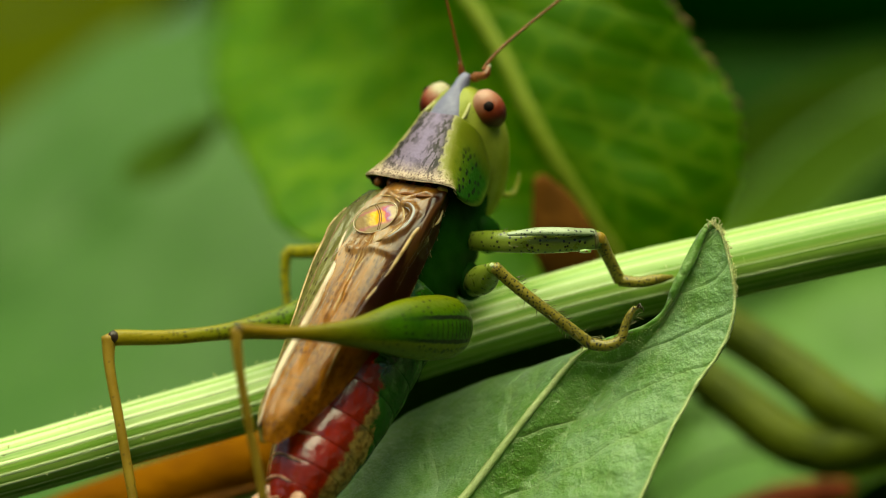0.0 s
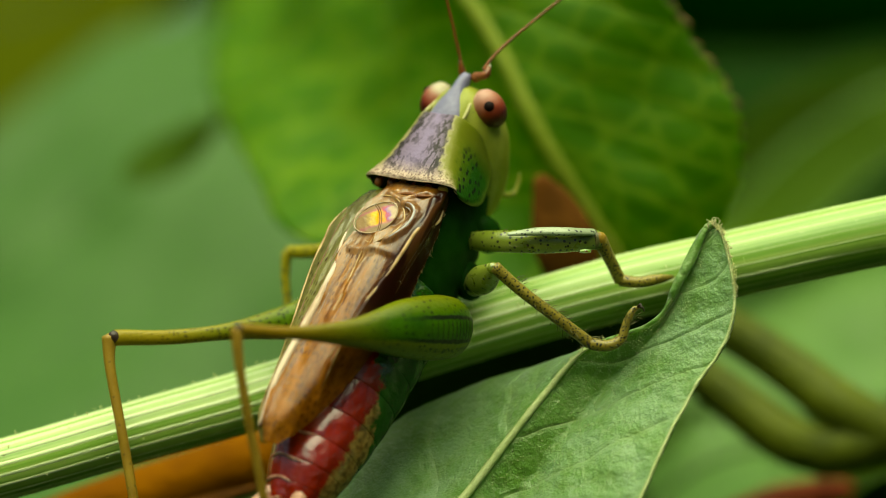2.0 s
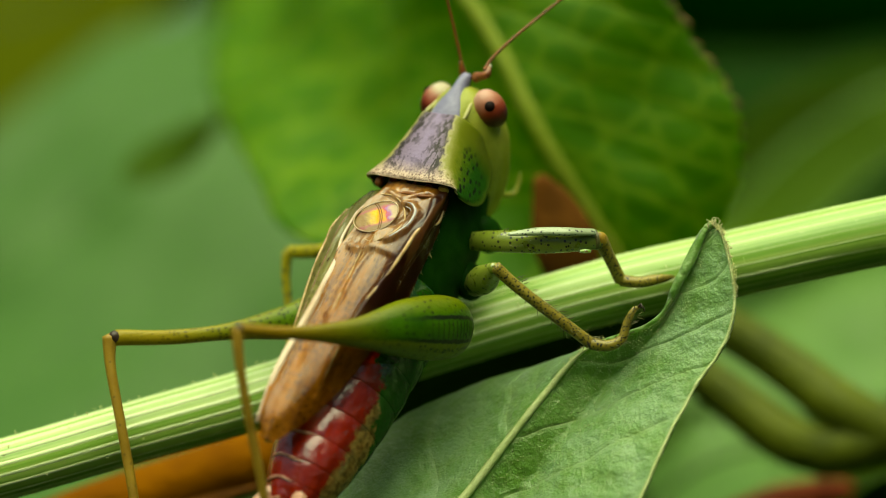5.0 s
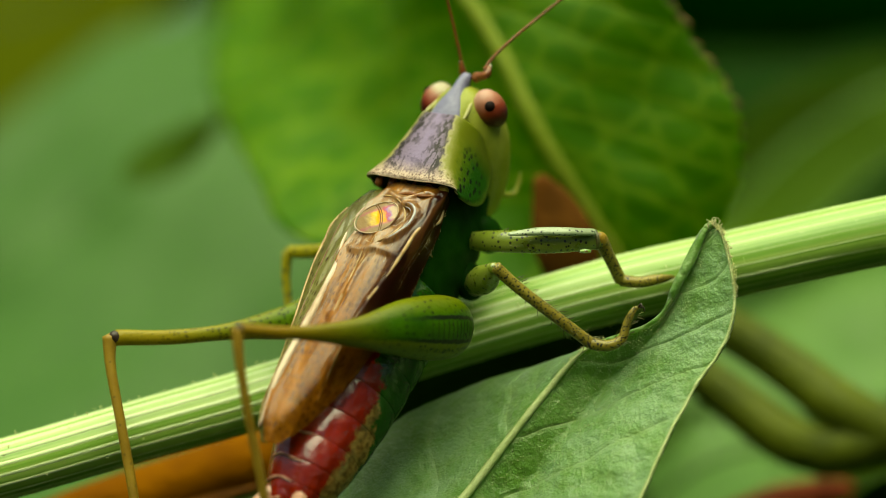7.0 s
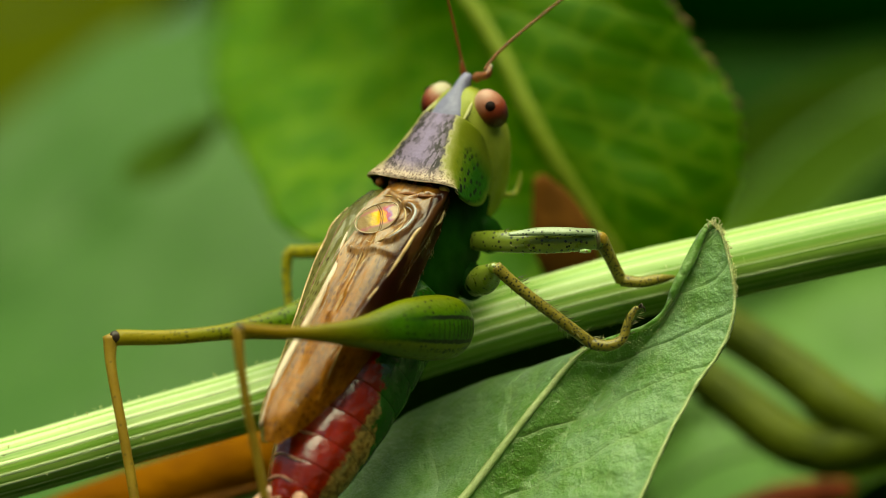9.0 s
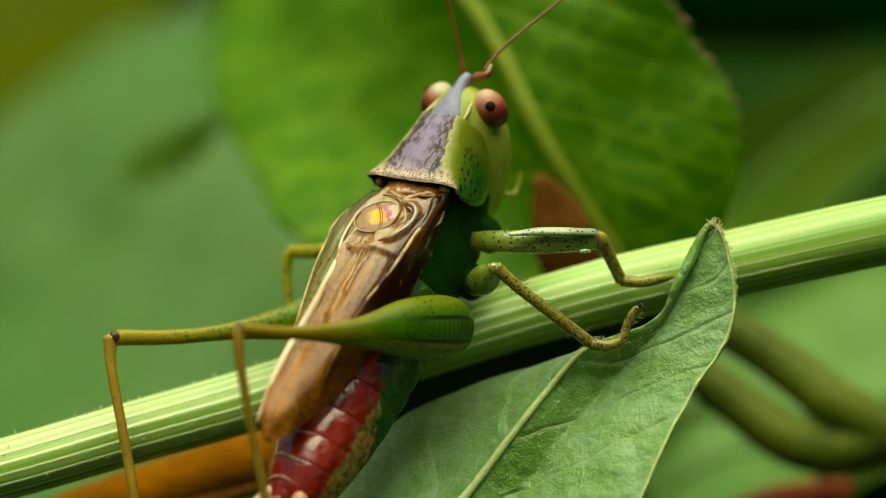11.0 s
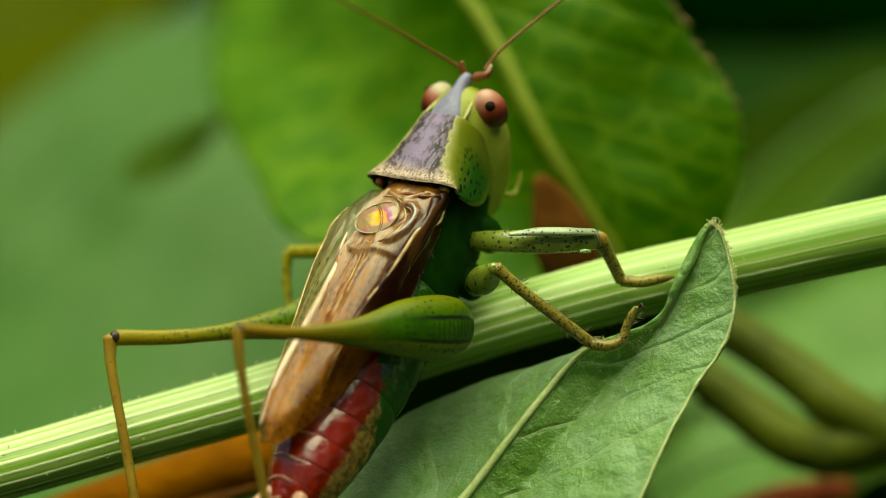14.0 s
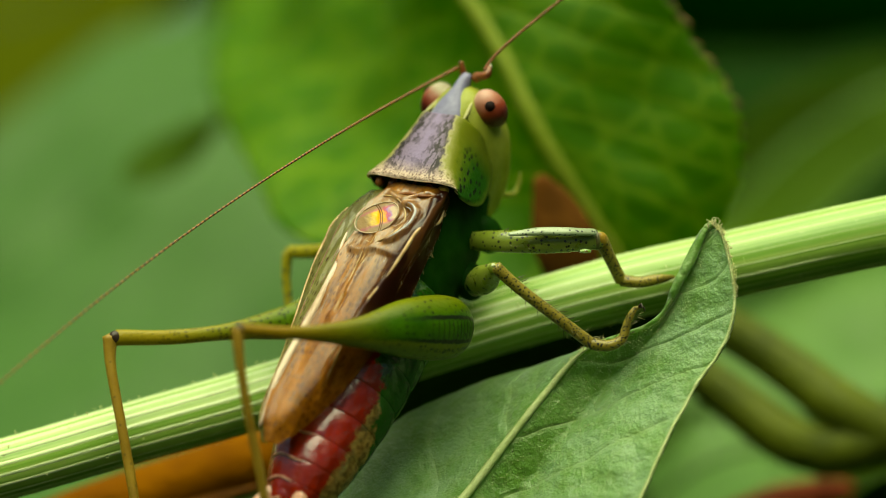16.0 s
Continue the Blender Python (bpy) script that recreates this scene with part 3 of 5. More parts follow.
near_leaf, near_pts, near_nrm = plant_leaf(
    "near_leaf",
    [(-2.50, -3.00, -11.81), (-0.86, -2.00, -9.46), (0.64, -1.20, -7.76), (2.59, -0.60, -5.28), (4.47, -0.20, -3.23), (6.59, -0.60, -2.29), (7.47, -0.70, -0.87), (8.20, -0.50, 0.55), (8.53, -0.50, 0.76)],
    [(-5.03, -1.00, -10.60), (-4.02, 0.50, -8.77), (-2.61, 1.50, -6.50), (-0.35, 2.40, -4.81), (2.47, 2.00, -3.80), (6.40, 0.60, -2.60), (7.30, 0.20, -1.10), (8.12, -0.30, 0.45), (8.53, -0.50, 0.76)],
    [(3.65, -6.00, -11.99), (4.81, -4.60, -9.75), (6.00, -3.30, -7.70), (7.10, -2.40, -5.66), (7.98, -1.80, -4.20), (8.87, -1.60, -2.80), (9.11, -1.30, -1.39), (8.80, -0.80, 0.30), (8.53, -0.50, 0.76)],
    LEAF_NEAR, "green hairy leaf with creased blade and upturned tip", rib_radius=(0.15, 0.13, 0.10, 0.02), rib_at=(0, 0.55, 0.85, 1), rib_end=0.54, along=170, across=96, relief=0.03, wave=0.30, pucker=0.07, teeth=44, tooth=0.016, pairs=9.0, hump=0.0,
    crease=[(-0.42, -2.80, -11.82), (0.99, -1.62, -9.66), (2.32, -0.70, -7.79), (3.91, -0.26, -5.77), (5.37, 0.04, -4.18), (6.91, -0.38, -2.39), (7.71, -0.50, -0.87), (8.34, -0.50, 0.52), (8.53, -0.50, 0.76)])

back_leaf, back_pts, back_nrm = plant_leaf(
    "back_leaf",
    [(0.41, 13.20, 10.19), (1.14, 12.20, 8.72), (2.14, 11.20, 6.68), (3.14, 10.60, 4.61), (4.61, 10.70, 2.17), (6.09, 11.00, -0.08), (7.18, 11.20, -2.33)],
    [(-9.62, 46.00, 12.55), (-9.43, 37.00, 9.02), (-9.10, 30.00, 6.34), (-7.95, 24.00, 4.13), (-6.70, 17.50, 2.28), (-5.23, 13.50, 0.42), (-0.08, 10.00, -1.54)],
    [(6.62, 10.20, 9.95), (7.75, 9.80, 8.55), (8.72, 9.50, 6.79), (9.95, 9.60, 4.95), (10.27, 10.20, 2.75), (9.34, 10.80, 0.41), (7.77, 11.20, -2.33)],
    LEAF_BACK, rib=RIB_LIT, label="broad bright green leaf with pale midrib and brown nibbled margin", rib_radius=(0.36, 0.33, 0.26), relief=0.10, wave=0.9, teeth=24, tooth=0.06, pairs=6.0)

# Added dark leaf that paints the shade in the gap below the stem.
stem_shade_fill, _, _ = plant_leaf(
    "stem_shade_fill",
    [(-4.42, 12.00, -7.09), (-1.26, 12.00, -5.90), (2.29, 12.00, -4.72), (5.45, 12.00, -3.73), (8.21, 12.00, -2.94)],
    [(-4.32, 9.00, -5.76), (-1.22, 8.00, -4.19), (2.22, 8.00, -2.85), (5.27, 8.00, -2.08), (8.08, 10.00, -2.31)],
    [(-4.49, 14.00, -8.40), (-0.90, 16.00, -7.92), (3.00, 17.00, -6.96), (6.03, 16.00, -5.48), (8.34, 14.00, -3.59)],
    LEAF_SHADE_PAINT, rib=RIB_DARK, label="dark leaf added to paint the shade under the stem", rib_radius=(0.12, 0.12, 0.1), wave=0.4, pairs=5.0)

low_leaf, _, _ = plant_leaf(
    "low_leaf",
    [(7.91, 24.00, -9.92), (9.42, 24.00, -8.84), (10.94, 24.00, -8.08), (12.67, 24.00, -7.76), (14.18, 24.00, -7.97)],
    [(7.91, 27.00, -8.62), (9.50, 26.00, -7.01), (10.99, 26.00, -6.48), (12.69, 26.00, -6.58), (14.08, 25.00, -7.70)],
    [(8.34, 20.00, -10.57), (9.86, 20.00, -9.92), (11.37, 20.00, -9.49), (13.10, 20.00, -9.06), (14.18, 22.00, -8.19)],
    LEAF_RIGHT, rib=RIB_DARK, label="dull green leaf low behind the forked stalk", rib_radius=(0.12, 0.12, 0.1), wave=0.4, pairs=5.0)

# Dark leaf put in the low right corner in place of its shade.
corner_shade_fill, _, _ = plant_leaf(
    "corner_shade_fill",
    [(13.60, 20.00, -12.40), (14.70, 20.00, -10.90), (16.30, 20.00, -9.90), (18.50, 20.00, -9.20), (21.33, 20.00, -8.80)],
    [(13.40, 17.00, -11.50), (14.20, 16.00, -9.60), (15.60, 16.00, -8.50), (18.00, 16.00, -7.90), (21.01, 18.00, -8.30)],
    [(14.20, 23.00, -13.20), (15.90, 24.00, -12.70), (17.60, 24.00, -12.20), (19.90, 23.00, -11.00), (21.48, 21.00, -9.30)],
    LEAF_SHADE_PAINT, rib=RIB_DARK, label="dark leaf added to paint the shade in the low corner", rib_radius=(0.12, 0.12, 0.1), wave=0.4, pairs=5.0)

# Overhanging leaf; its deep shade is put into the blade colour.
top_leaf, _, _ = plant_leaf(
    "top_leaf",
    [(7.25, 60.00, 11.47), (12.56, 58.00, 11.88), (17.73, 56.00, 12.28), (23.06, 56.00, 12.28), (28.39, 56.00, 10.68)],
    [(7.08, 56.00, 13.34), (12.12, 52.00, 15.11), (17.11, 50.00, 15.44), (22.25, 50.00, 14.93), (28.05, 54.00, 11.08)],
    [(7.25, 60.00, 10.11), (12.70, 60.00, 10.38), (18.15, 60.00, 10.82), (23.60, 60.00, 10.77), (28.72, 58.00, 10.40)],
    LEAF_DEEP, rib=RIB_DARK, label="overhanging leaf with deep shade painted into its green", rib_radius=(0.12, 0.12, 0.1), wave=0.4, pairs=5.0)

# Added leaf whose dark colour paints the shaded gap at the upper right.
gap_shade_fill, _, _ = plant_leaf(
    "gap_shade_fill",
    [(6.63, 82.00, 11.70), (12.77, 82.00, 11.39), (20.45, 82.00, 11.51), (28.12, 82.00, 11.82), (35.80, 82.00, 12.00)],
    [(6.39, 75.00, 13.06), (12.12, 72.00, 13.72), (19.40, 72.00, 14.01), (26.69, 72.00, 13.72), (34.52, 75.00, 13.06)],
    [(6.83, 88.00, 9.84), (13.29, 90.00, 8.66), (21.28, 90.00, 8.66), (29.27, 90.00, 9.62), (36.89, 88.00, 11.11)],
    LEAF_SHADE_PAINT, rib=RIB_DARK, label="dark leaf added to paint the shaded gap between leaves", rib_radius=(0.08, 0.08, 0.05), wave=0.4, pairs=5.0)

under_leaf, _, _ = plant_leaf(
    "under_leaf",
    [(8.35, 66.00, 7.92), (12.58, 66.00, 8.20), (17.37, 66.00, 8.49), (23.01, 66.00, 9.19), (28.65, 66.00, 10.18)],
    [(8.53, 70.00, 10.12), (12.85, 70.00, 9.83), (17.75, 70.00, 9.89), (23.52, 70.00, 10.52), (28.96, 68.00, 10.58)],
    [(7.97, 58.00, 3.80), (12.02, 58.00, 3.26), (16.60, 58.00, 3.80), (22.24, 60.00, 6.02), (28.33, 64.00, 9.51)],
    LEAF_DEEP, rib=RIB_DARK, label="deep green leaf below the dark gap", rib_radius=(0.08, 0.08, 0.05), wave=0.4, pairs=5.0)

corner_leaf, _, _ = plant_leaf(
    "corner_leaf",
    [(-32.07, 84.00, 9.03), (-27.42, 84.00, 11.20), (-22.45, 84.00, 13.37), (-18.11, 84.00, 15.54), (-13.46, 84.00, 17.09)],
    [(-33.04, 90.00, 12.17), (-29.45, 94.00, 16.97), (-24.24, 94.00, 18.93), (-18.84, 92.00, 19.39), (-13.60, 86.00, 17.58)],
    [(-31.10, 78.00, 5.44), (-24.82, 76.00, 5.98), (-19.76, 76.00, 8.66), (-15.76, 78.00, 12.06), (-13.32, 82.00, 16.61)],
    LEAF_OLIVE, rib=RIB_DARK, label="dull olive leaf far behind", rib_radius=(0.12, 0.12, 0.1), wave=0.4, pairs=5.0)

# Small leaf added as the dark, shaded gap between the pale leaves.
gap_leaf, _, _ = plant_leaf(
    "gap_leaf",
    [(-12.92, 31.00, 2.98), (-11.90, 31.00, 3.48), (-10.77, 31.00, 4.07), (-9.56, 30.00, 4.71), (-8.66, 30.00, 5.32)],
    [(-12.92, 31.00, 3.09), (-12.33, 32.00, 4.09), (-11.07, 32.00, 4.78), (-9.74, 31.00, 5.25), (-8.66, 30.00, 5.44)],
    [(-12.83, 30.00, 2.84), (-11.48, 30.00, 2.77), (-10.24, 30.00, 3.36), (-9.34, 30.00, 4.26), (-8.66, 30.00, 5.21)],
    LEAF_LIME, rib=LEAF_LIME, label="small dark green leaf added for the gap in the pale leaves", rib_radius=(0.05, 0.05, 0.03), along=30, across=16, pairs=4.0)

edge = spline(back_pts[:, -1], 120)[8:78]
tube("scorched_margin", edge[::3], [0.03 + 0.11 * abs(noise.noise(Vector((i * 0.9, 0.3, 0.0)))) for i in range(len(edge[::3]))], EDGE_BROWN, back_leaf, "brown nibbled leaf margin", steps=120, around=8)
edge = near_pts[40:-3, -1]
tube("margin", edge[::4], [0.045 + 0.03 * abs(noise.noise(Vector((i * 1.7, 0.7, 0.0)))) for i in range(len(edge[::4]))], RIB, near_leaf, "pale thickened leaf margin", steps=160, around=8)

pale_leaf, _, _ = plant_leaf(
    "pale_leaf",
    [(-33.79, 54.00, -12.08), (-25.89, 54.00, -5.24), (-18.00, 54.00, 0.55), (-12.74, 54.00, 4.50), (-6.00, 60.00, 10.50)],
    [(-40.00, 60.00, -9.00), (-30.00, 60.00, -0.60), (-21.00, 62.00, 6.60), (-16.46, 66.00, 10.60), (-8.76, 70.00, 13.00)],
    [(-24.11, 28.00, -16.88), (-15.21, 28.00, -12.43), (-5.73, 36.00, -8.44), (-3.56, 44.00, -0.97), (-4.00, 54.00, 7.50)],
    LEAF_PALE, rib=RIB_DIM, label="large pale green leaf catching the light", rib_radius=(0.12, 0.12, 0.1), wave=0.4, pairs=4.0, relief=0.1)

right_leaf, _, _ = plant_leaf(
    "right_leaf",
    [(7.13, 30.00, -4.49), (11.80, 32.00, -2.72), (16.60, 34.00, -0.21), (21.52, 36.00, 3.31), (26.57, 38.00, 5.74)],
    [(7.18, 31.00, -2.70), (11.80, 32.00, -0.66), (16.03, 33.00, 2.10), (21.24, 34.00, 5.59), (25.87, 34.00, 6.75)],
    [(7.03, 28.00, -6.21), (11.48, 28.00, -6.65), (15.93, 28.00, -6.65), (21.79, 30.00, -4.49), (25.52, 32.00, 0.94)],
    LEAF_RIGHT, rib=RIB_DIM, label="pale green leaf lying in soft light", rib_radius=(0.12, 0.12, 0.1), wave=0.6, pairs=4.0, relief=0.3)

olive_leaf, _, _ = plant_leaf(
    "olive_leaf",
    [(9.17, 46.00, -0.98), (12.93, 46.00, 2.03), (16.69, 46.00, 5.29), (21.70, 46.00, 8.05), (25.46, 46.00, 9.05)],
    [(9.17, 46.00, 0.53), (11.68, 46.00, 4.29), (15.44, 46.00, 7.29), (21.70, 46.00, 9.05), (25.46, 46.00, 9.55)],
    [(8.94, 42.00, -1.93), (13.83, 42.00, -0.95), (18.72, 42.00, 1.00), (23.61, 42.00, 4.42), (25.15, 44.00, 8.44)],
    LEAF_LIME, rib=RIB_DIM, label="olive green leaf in half shade", rib_radius=(0.12, 0.12, 0.1), wave=0.6, pairs=4.0)


def leaf_hairs():
    """Fine pale hairs on the leaf's margin, tip, fold and midrib."""
    rnd = np.random.RandomState(2)
    n, m = near_pts.shape[:2]
    c = m // 2
    roots, ways = [], []
    for _ in range(110):
        i = rnd.randint(int(n * 0.74), n - 2)
        out = near_pts[i, -1] - near_pts[i, -4]
        roots.append(near_pts[i, -1]), ways.append(out / (np.linalg.norm(out) + 1e-6) + (0, -0.5, 0.5))
    hairs("margin_hairs", roots, ways, 0.17, 0.012, HAIR, near_leaf, "pale curled hairs along the margin", 21, bend=4.0)
    roots, ways = [], []
    for _ in range(46):
        i = rnd.randint(int(n * 0.955), n - 1)
        j = rnd.randint(0, m)
        roots.append(near_pts[i, j]), ways.append(np.array((rnd.normal(0, 0.7), -0.3, 1.0)))
    hairs("tip_hairs", roots, ways, 0.24, 0.012, HAIR, near_leaf, "tuft of curled hairs at the tip", 22, bend=4.0, jitter=0.7)
    roots, ways = [], []
    for _ in range(260):
        i = rnd.randint(int(n * 0.15), int(n * 0.55))
        j = c + rnd.randint(-2, 3)
        roots.append(near_pts[i, j]), ways.append(near_nrm[i, j] + (-0.4, -0.2, 0.4))
    hairs("rib_hairs", roots, ways, 0.15, 0.010, HAIR, near_leaf, "short pale hairs on the fold", 23)
    roots, ways = [], []
    for _ in range(900):
        i = rnd.randint(int(n * 0.25), n - 3)
        j = c + rnd.randint(2, int(m * 0.26))
        roots.append(near_pts[i, j]), ways.append(near_nrm[i, j])
    hairs("blade_hairs", roots, ways, 0.05, 0.009, HAIR, near_leaf, "tiny pale hairs on the blade", 24)


leaf_hairs()

# ---- the stem that the insect sits on ----
stem_line = [(-19.44, 0.50, -8.32), (-14.15, 1.20, -7.06), (-9.88, 2.00, -5.87), (-5.56, 2.80, -4.68), (0.84, 3.20, -2.66), (5.42, 3.00, -1.36), (9.61, 2.60, -0.42), (14.27, 2.20, 0.60), (20.19, 1.50, 1.74)]
stem = new("plant_stem")
tagged(stem, "pale green ribbed herb stem crossing under the insect", "plant stem")
girth = [0.96, 0.96, 0.98, 1.01, 1.04, 1.06, 1.08, 1.10, 1.12]
tube("core", stem_line, girth, STEM, stem, steps=140, around=48)


def stem_ridges(count=18):
    """Blunt ridges that run along the stem, one beside the other."""
    path = spline(stem_line, 120)
    r = spline(np.array(girth)[:, None], 120)[:, 0]
    way = np.gradient(path, axis=0)
    way /= np.linalg.norm(way, axis=1)[:, None]
    side = np.cross(way, (0, -1, 0))
    side /= np.linalg.norm(side, axis=1)[:, None]
    up = np.cross(side, way)
    rnd = np.random.RandomState(8)
    for k in range(count):
        a = 2 * math.pi * (k + rnd.uniform(-0.12, 0.12)) / count + np.linspace(0, 0.12, 120)
        line = path + (side * np.cos(a)[:, None] + up * np.sin(a)[:, None]) * (r * rnd.uniform(0.885, 0.905))[:, None]
        tube("ridge", line[::4], [0.125 + 0.006 * math.sin(i * 0.25 + k) for i in range(30)], RIDGE, stem, steps=90, around=8)


stem_ridges()


def stem_hairs(owner, line, radius, count, length, seed, material=None):
    rnd = np.random.RandomState(seed)
    path = spline(line, 200)
    roots, ways = [], []
    for _ in range(count):
        i = rnd.randint(1, 199)
        w = path[i] - path[i - 1]
        w /= np.linalg.norm(w)
        n = np.cross(w, rnd.normal(0, 1, 3))
        n /= np.linalg.norm(n)
        roots.append(path[i] + n * radius), ways.append(n)
    hairs("hairs", roots, ways, length, 0.016, material or HAIR, owner, "short pale hairs", seed)


stem_hairs(stem, stem_line, 1.04, 420, 0.13, 31)

# ---- stalks and dry leaves behind ----
fork = new("forked_stalk")
tagged(fork, "olive hairy forked stalk with a reddish joint", "stem")
tube("upper_branch", [(8.00, 15.50, -1.80), (10.43, 15.00, -3.01), (12.35, 14.00, -4.29), (13.85, 13.00, -5.45), (15.84, 13.00, -6.64)], [0.7, 0.8, 0.84, 0.9, 0.95], STALK, fork, steps=40, around=24)
tube("lower_branch", [(8.00, 15.00, -3.62), (9.54, 14.00, -4.79), (10.70, 13.50, -5.67), (12.05, 13.00, -6.64), (13.25, 13.00, -7.04), (14.44, 13.00, -6.94), (16.23, 13.00, -6.35)], [0.66, 0.78, 0.84, 0.88, 0.9, 0.9, 0.9], STALK, fork, steps=50, around=24)
tube("joint", [(14.2, 13.00, -5.2), (14.9, 12.70, -5.75), (15.5, 12.60, -6.0)], [0.2, 0.45, 0.3], DRY_DARK, fork, "reddish brown swollen joint", steps=16, around=16)

stem_hairs(fork, [(8.00, 15.00, -3.62), (9.54, 14.00, -4.99), (11.30, 13.50, -6.47), (13.25, 13.00, -7.24), (15.60, 13.00, -6.74)], 0.8, 220, 0.45, 32, STALK)
stem_hairs(fork, [(8.00, 15.00, -2.00), (10.15, 14.00, -3.39), (12.65, 13.00, -5.15), (15.04, 13.00, -6.35)], 0.75, 150, 0.45, 33, STALK)
dry_stem = new("dry_stalk")
tagged(dry_stem, "orange-brown dry stalk running beside the green stem", "stem")
tube("shaft", [(-16.89, 8.00, -10.87), (-12.69, 8.00, -9.25), (-9.25, 8.00, -8.10), (-6.38, 8.00, -7.20), (-3.16, 9.00, -6.53)], [0.9, 1.0, 1.05, 1.05, 1.0], DRY, dry_stem, steps=50, around=24)
# Dark strip along the underside that stands for the stalk's own shade.
tube("shade_strip", [(-16.6, 7.2, -11.55), (-12.4, 7.1, -10.00), (-9.0, 7.1, -8.85), (-6.1, 7.1, -7.95)], [0.15, 0.3, 0.3, 0.12], DRY_DARK, dry_stem, "dark strip painting the shade on the stalk's underside", steps=40, around=12)
red_stem = tube("red_stalk", [(8.47, 16.00, -10.87), (11.41, 17.00, -9.52), (13.15, 18.00, -9.08), (14.92, 19.00, -8.90)], [0.7, 0.7, 0.6, 0.4], DRY_RED, steps=40, around=20)
tagged(red_stem, "rust red dry stalk low among the leaves", "stem")
dry_leaf = tube("dry_scrap", [(3.28, 8.60, 2.42), (3.73, 8.80, 1.46), (4.16, 9.00, 0.21), (4.57, 9.50, -1.14)], [0.25, 0.75, 1.1, 0.9], DRY_DARK, steps=20, around=14, flat=0.35)
tagged(dry_leaf, "curled brown dry leaf scrap behind the green leaf", "dry leaf")


def leaf_scatter(name, label, spots, seed, size, material):
    """Many plain leaves in one mesh, each facing up and towards the middle."""
    rnd = np.random.RandomState(seed)
    verts, faces, uvs = [], [], []
    for c in spots:
        inward = -np.array((c[0], c[1], 0.0))
        inward /= np.linalg.norm(inward) + 1e-6
        ax = rnd.normal(0, 1, 3)
        ax /= np.linalg.norm(ax)
        n = inward * 0.7 + (0, 0, 0.6) + rnd.normal(0, 0.35, 3)
        sd = np.cross(ax, n)
        sd /= np.linalg.norm(sd)
        n = np.cross(sd, ax)
        long, wide = size * rnd.uniform(0.6, 1.2), size * rnd.uniform(0.25, 0.45)
        t = np.linspace(0, 1, 7)
        w = np.sin(np.pi * t ** 0.8) * wide + 0.05
        base = len(verts)
        for i in range(7):
            m = c + ax * (t[i] - 0.5) * 2 * long - n * 0.3 * size * (t[i] - 0.4) ** 2
            for k in (-1, -0.5, 0, 0.5, 1):
                verts.append(m + sd * k * w[i] + n * abs(k) * 0.25 * w[i])
                uvs.append((t[i], 0.5 + 0.5 * k))
        faces += grid_faces(7, 5, False, base)
    ob = new(name, mesh(name, verts, faces, material, uvs))
    return tagged(ob, label, "foliage", kind="stuff")


def undergrowth():
    """Herbs behind the subject, and dark ones added round and under it to shape the light."""
    rnd = np.random.RandomState(5)
    leaf_scatter("far_foliage", "dim green undergrowth far behind", [np.array((rnd.uniform(-80, 80), rnd.uniform(100, 175), rnd.uniform(-80, 4))) for _ in range(600)], 6, 14, LEAF_FAR)
    # Added ring, mostly out of view, that blocks low skylight; its left lets more in.
    ring = []
    for _ in range(2600):
        a, r = rnd.uniform(0, 2 * math.pi), rnd.uniform(230, 420)
        top = 330 if math.cos(a) > -0.1 else 100
        ring.append(np.array((r * math.cos(a), r * math.sin(a) - 40, rnd.uniform(-260, top))))
    leaf_scatter("light_blocking_herbs", "ring of dark herbs added all round to block low skylight", ring, 7, 38, LEAF_SHADE_PAINT)
    # Unseen dark leaves that keep bounced light off the undersides.
    low = [np.array((rnd.uniform(-260, 260), rnd.uniform(-300, 260), rnd.uniform(-190, -90))) for _ in range(1100)]
    leaf_scatter("low_foliage", "dark leaves added below to cut bounced light", low, 8, 26, LEAF_SHADE_PAINT)


undergrowth()
bm = bmesh.new()
bmesh.ops.create_grid(bm, x_segments=2, y_segments=2, size=400.0)
bm.transform(Matrix.Translation((0, 0, -0.30)))
ground_mesh = bpy.data.meshes.new("ground")
bm.to_mesh(ground_mesh)
bm.free()
ground_mesh.materials.append(SOIL)
tagged(new("ground", ground_mesh), "dark bare soil under the plants", "ground", kind="structure")

# ---- the bush-cricket: x runs to its head, y to its left, z to its back ----
AHEAD, LEFT, BACK = Vector((0.413, 0.410, 0.813)), Vector((-0.814, 0.562, 0.130)), Vector((-0.403, -0.719, 0.565))
AHEAD.normalize()
LEFT = (LEFT - AHEAD * LEFT.dot(AHEAD)).normalized()
BACK = AHEAD.cross(LEFT).normalized()
SEAT = Matrix.Translation(Vector((-1.20, 0.0, 2.12)) * MM) @ Matrix((AHEAD, LEFT, BACK)).transposed().to_4x4()
cricket = new("bush_cricket")
cricket.matrix_basis = SEAT
tagged(cricket, "brown and green bush-cricket with red abdomen clinging to the stem", "insect")
INWARD = SEAT.inverted()


def local(*points):
    """Places in the world, in millimetres, as places on the insect."""
    return [tuple((INWARD @ (Vector(p) * MM)) / MM) for p in points]


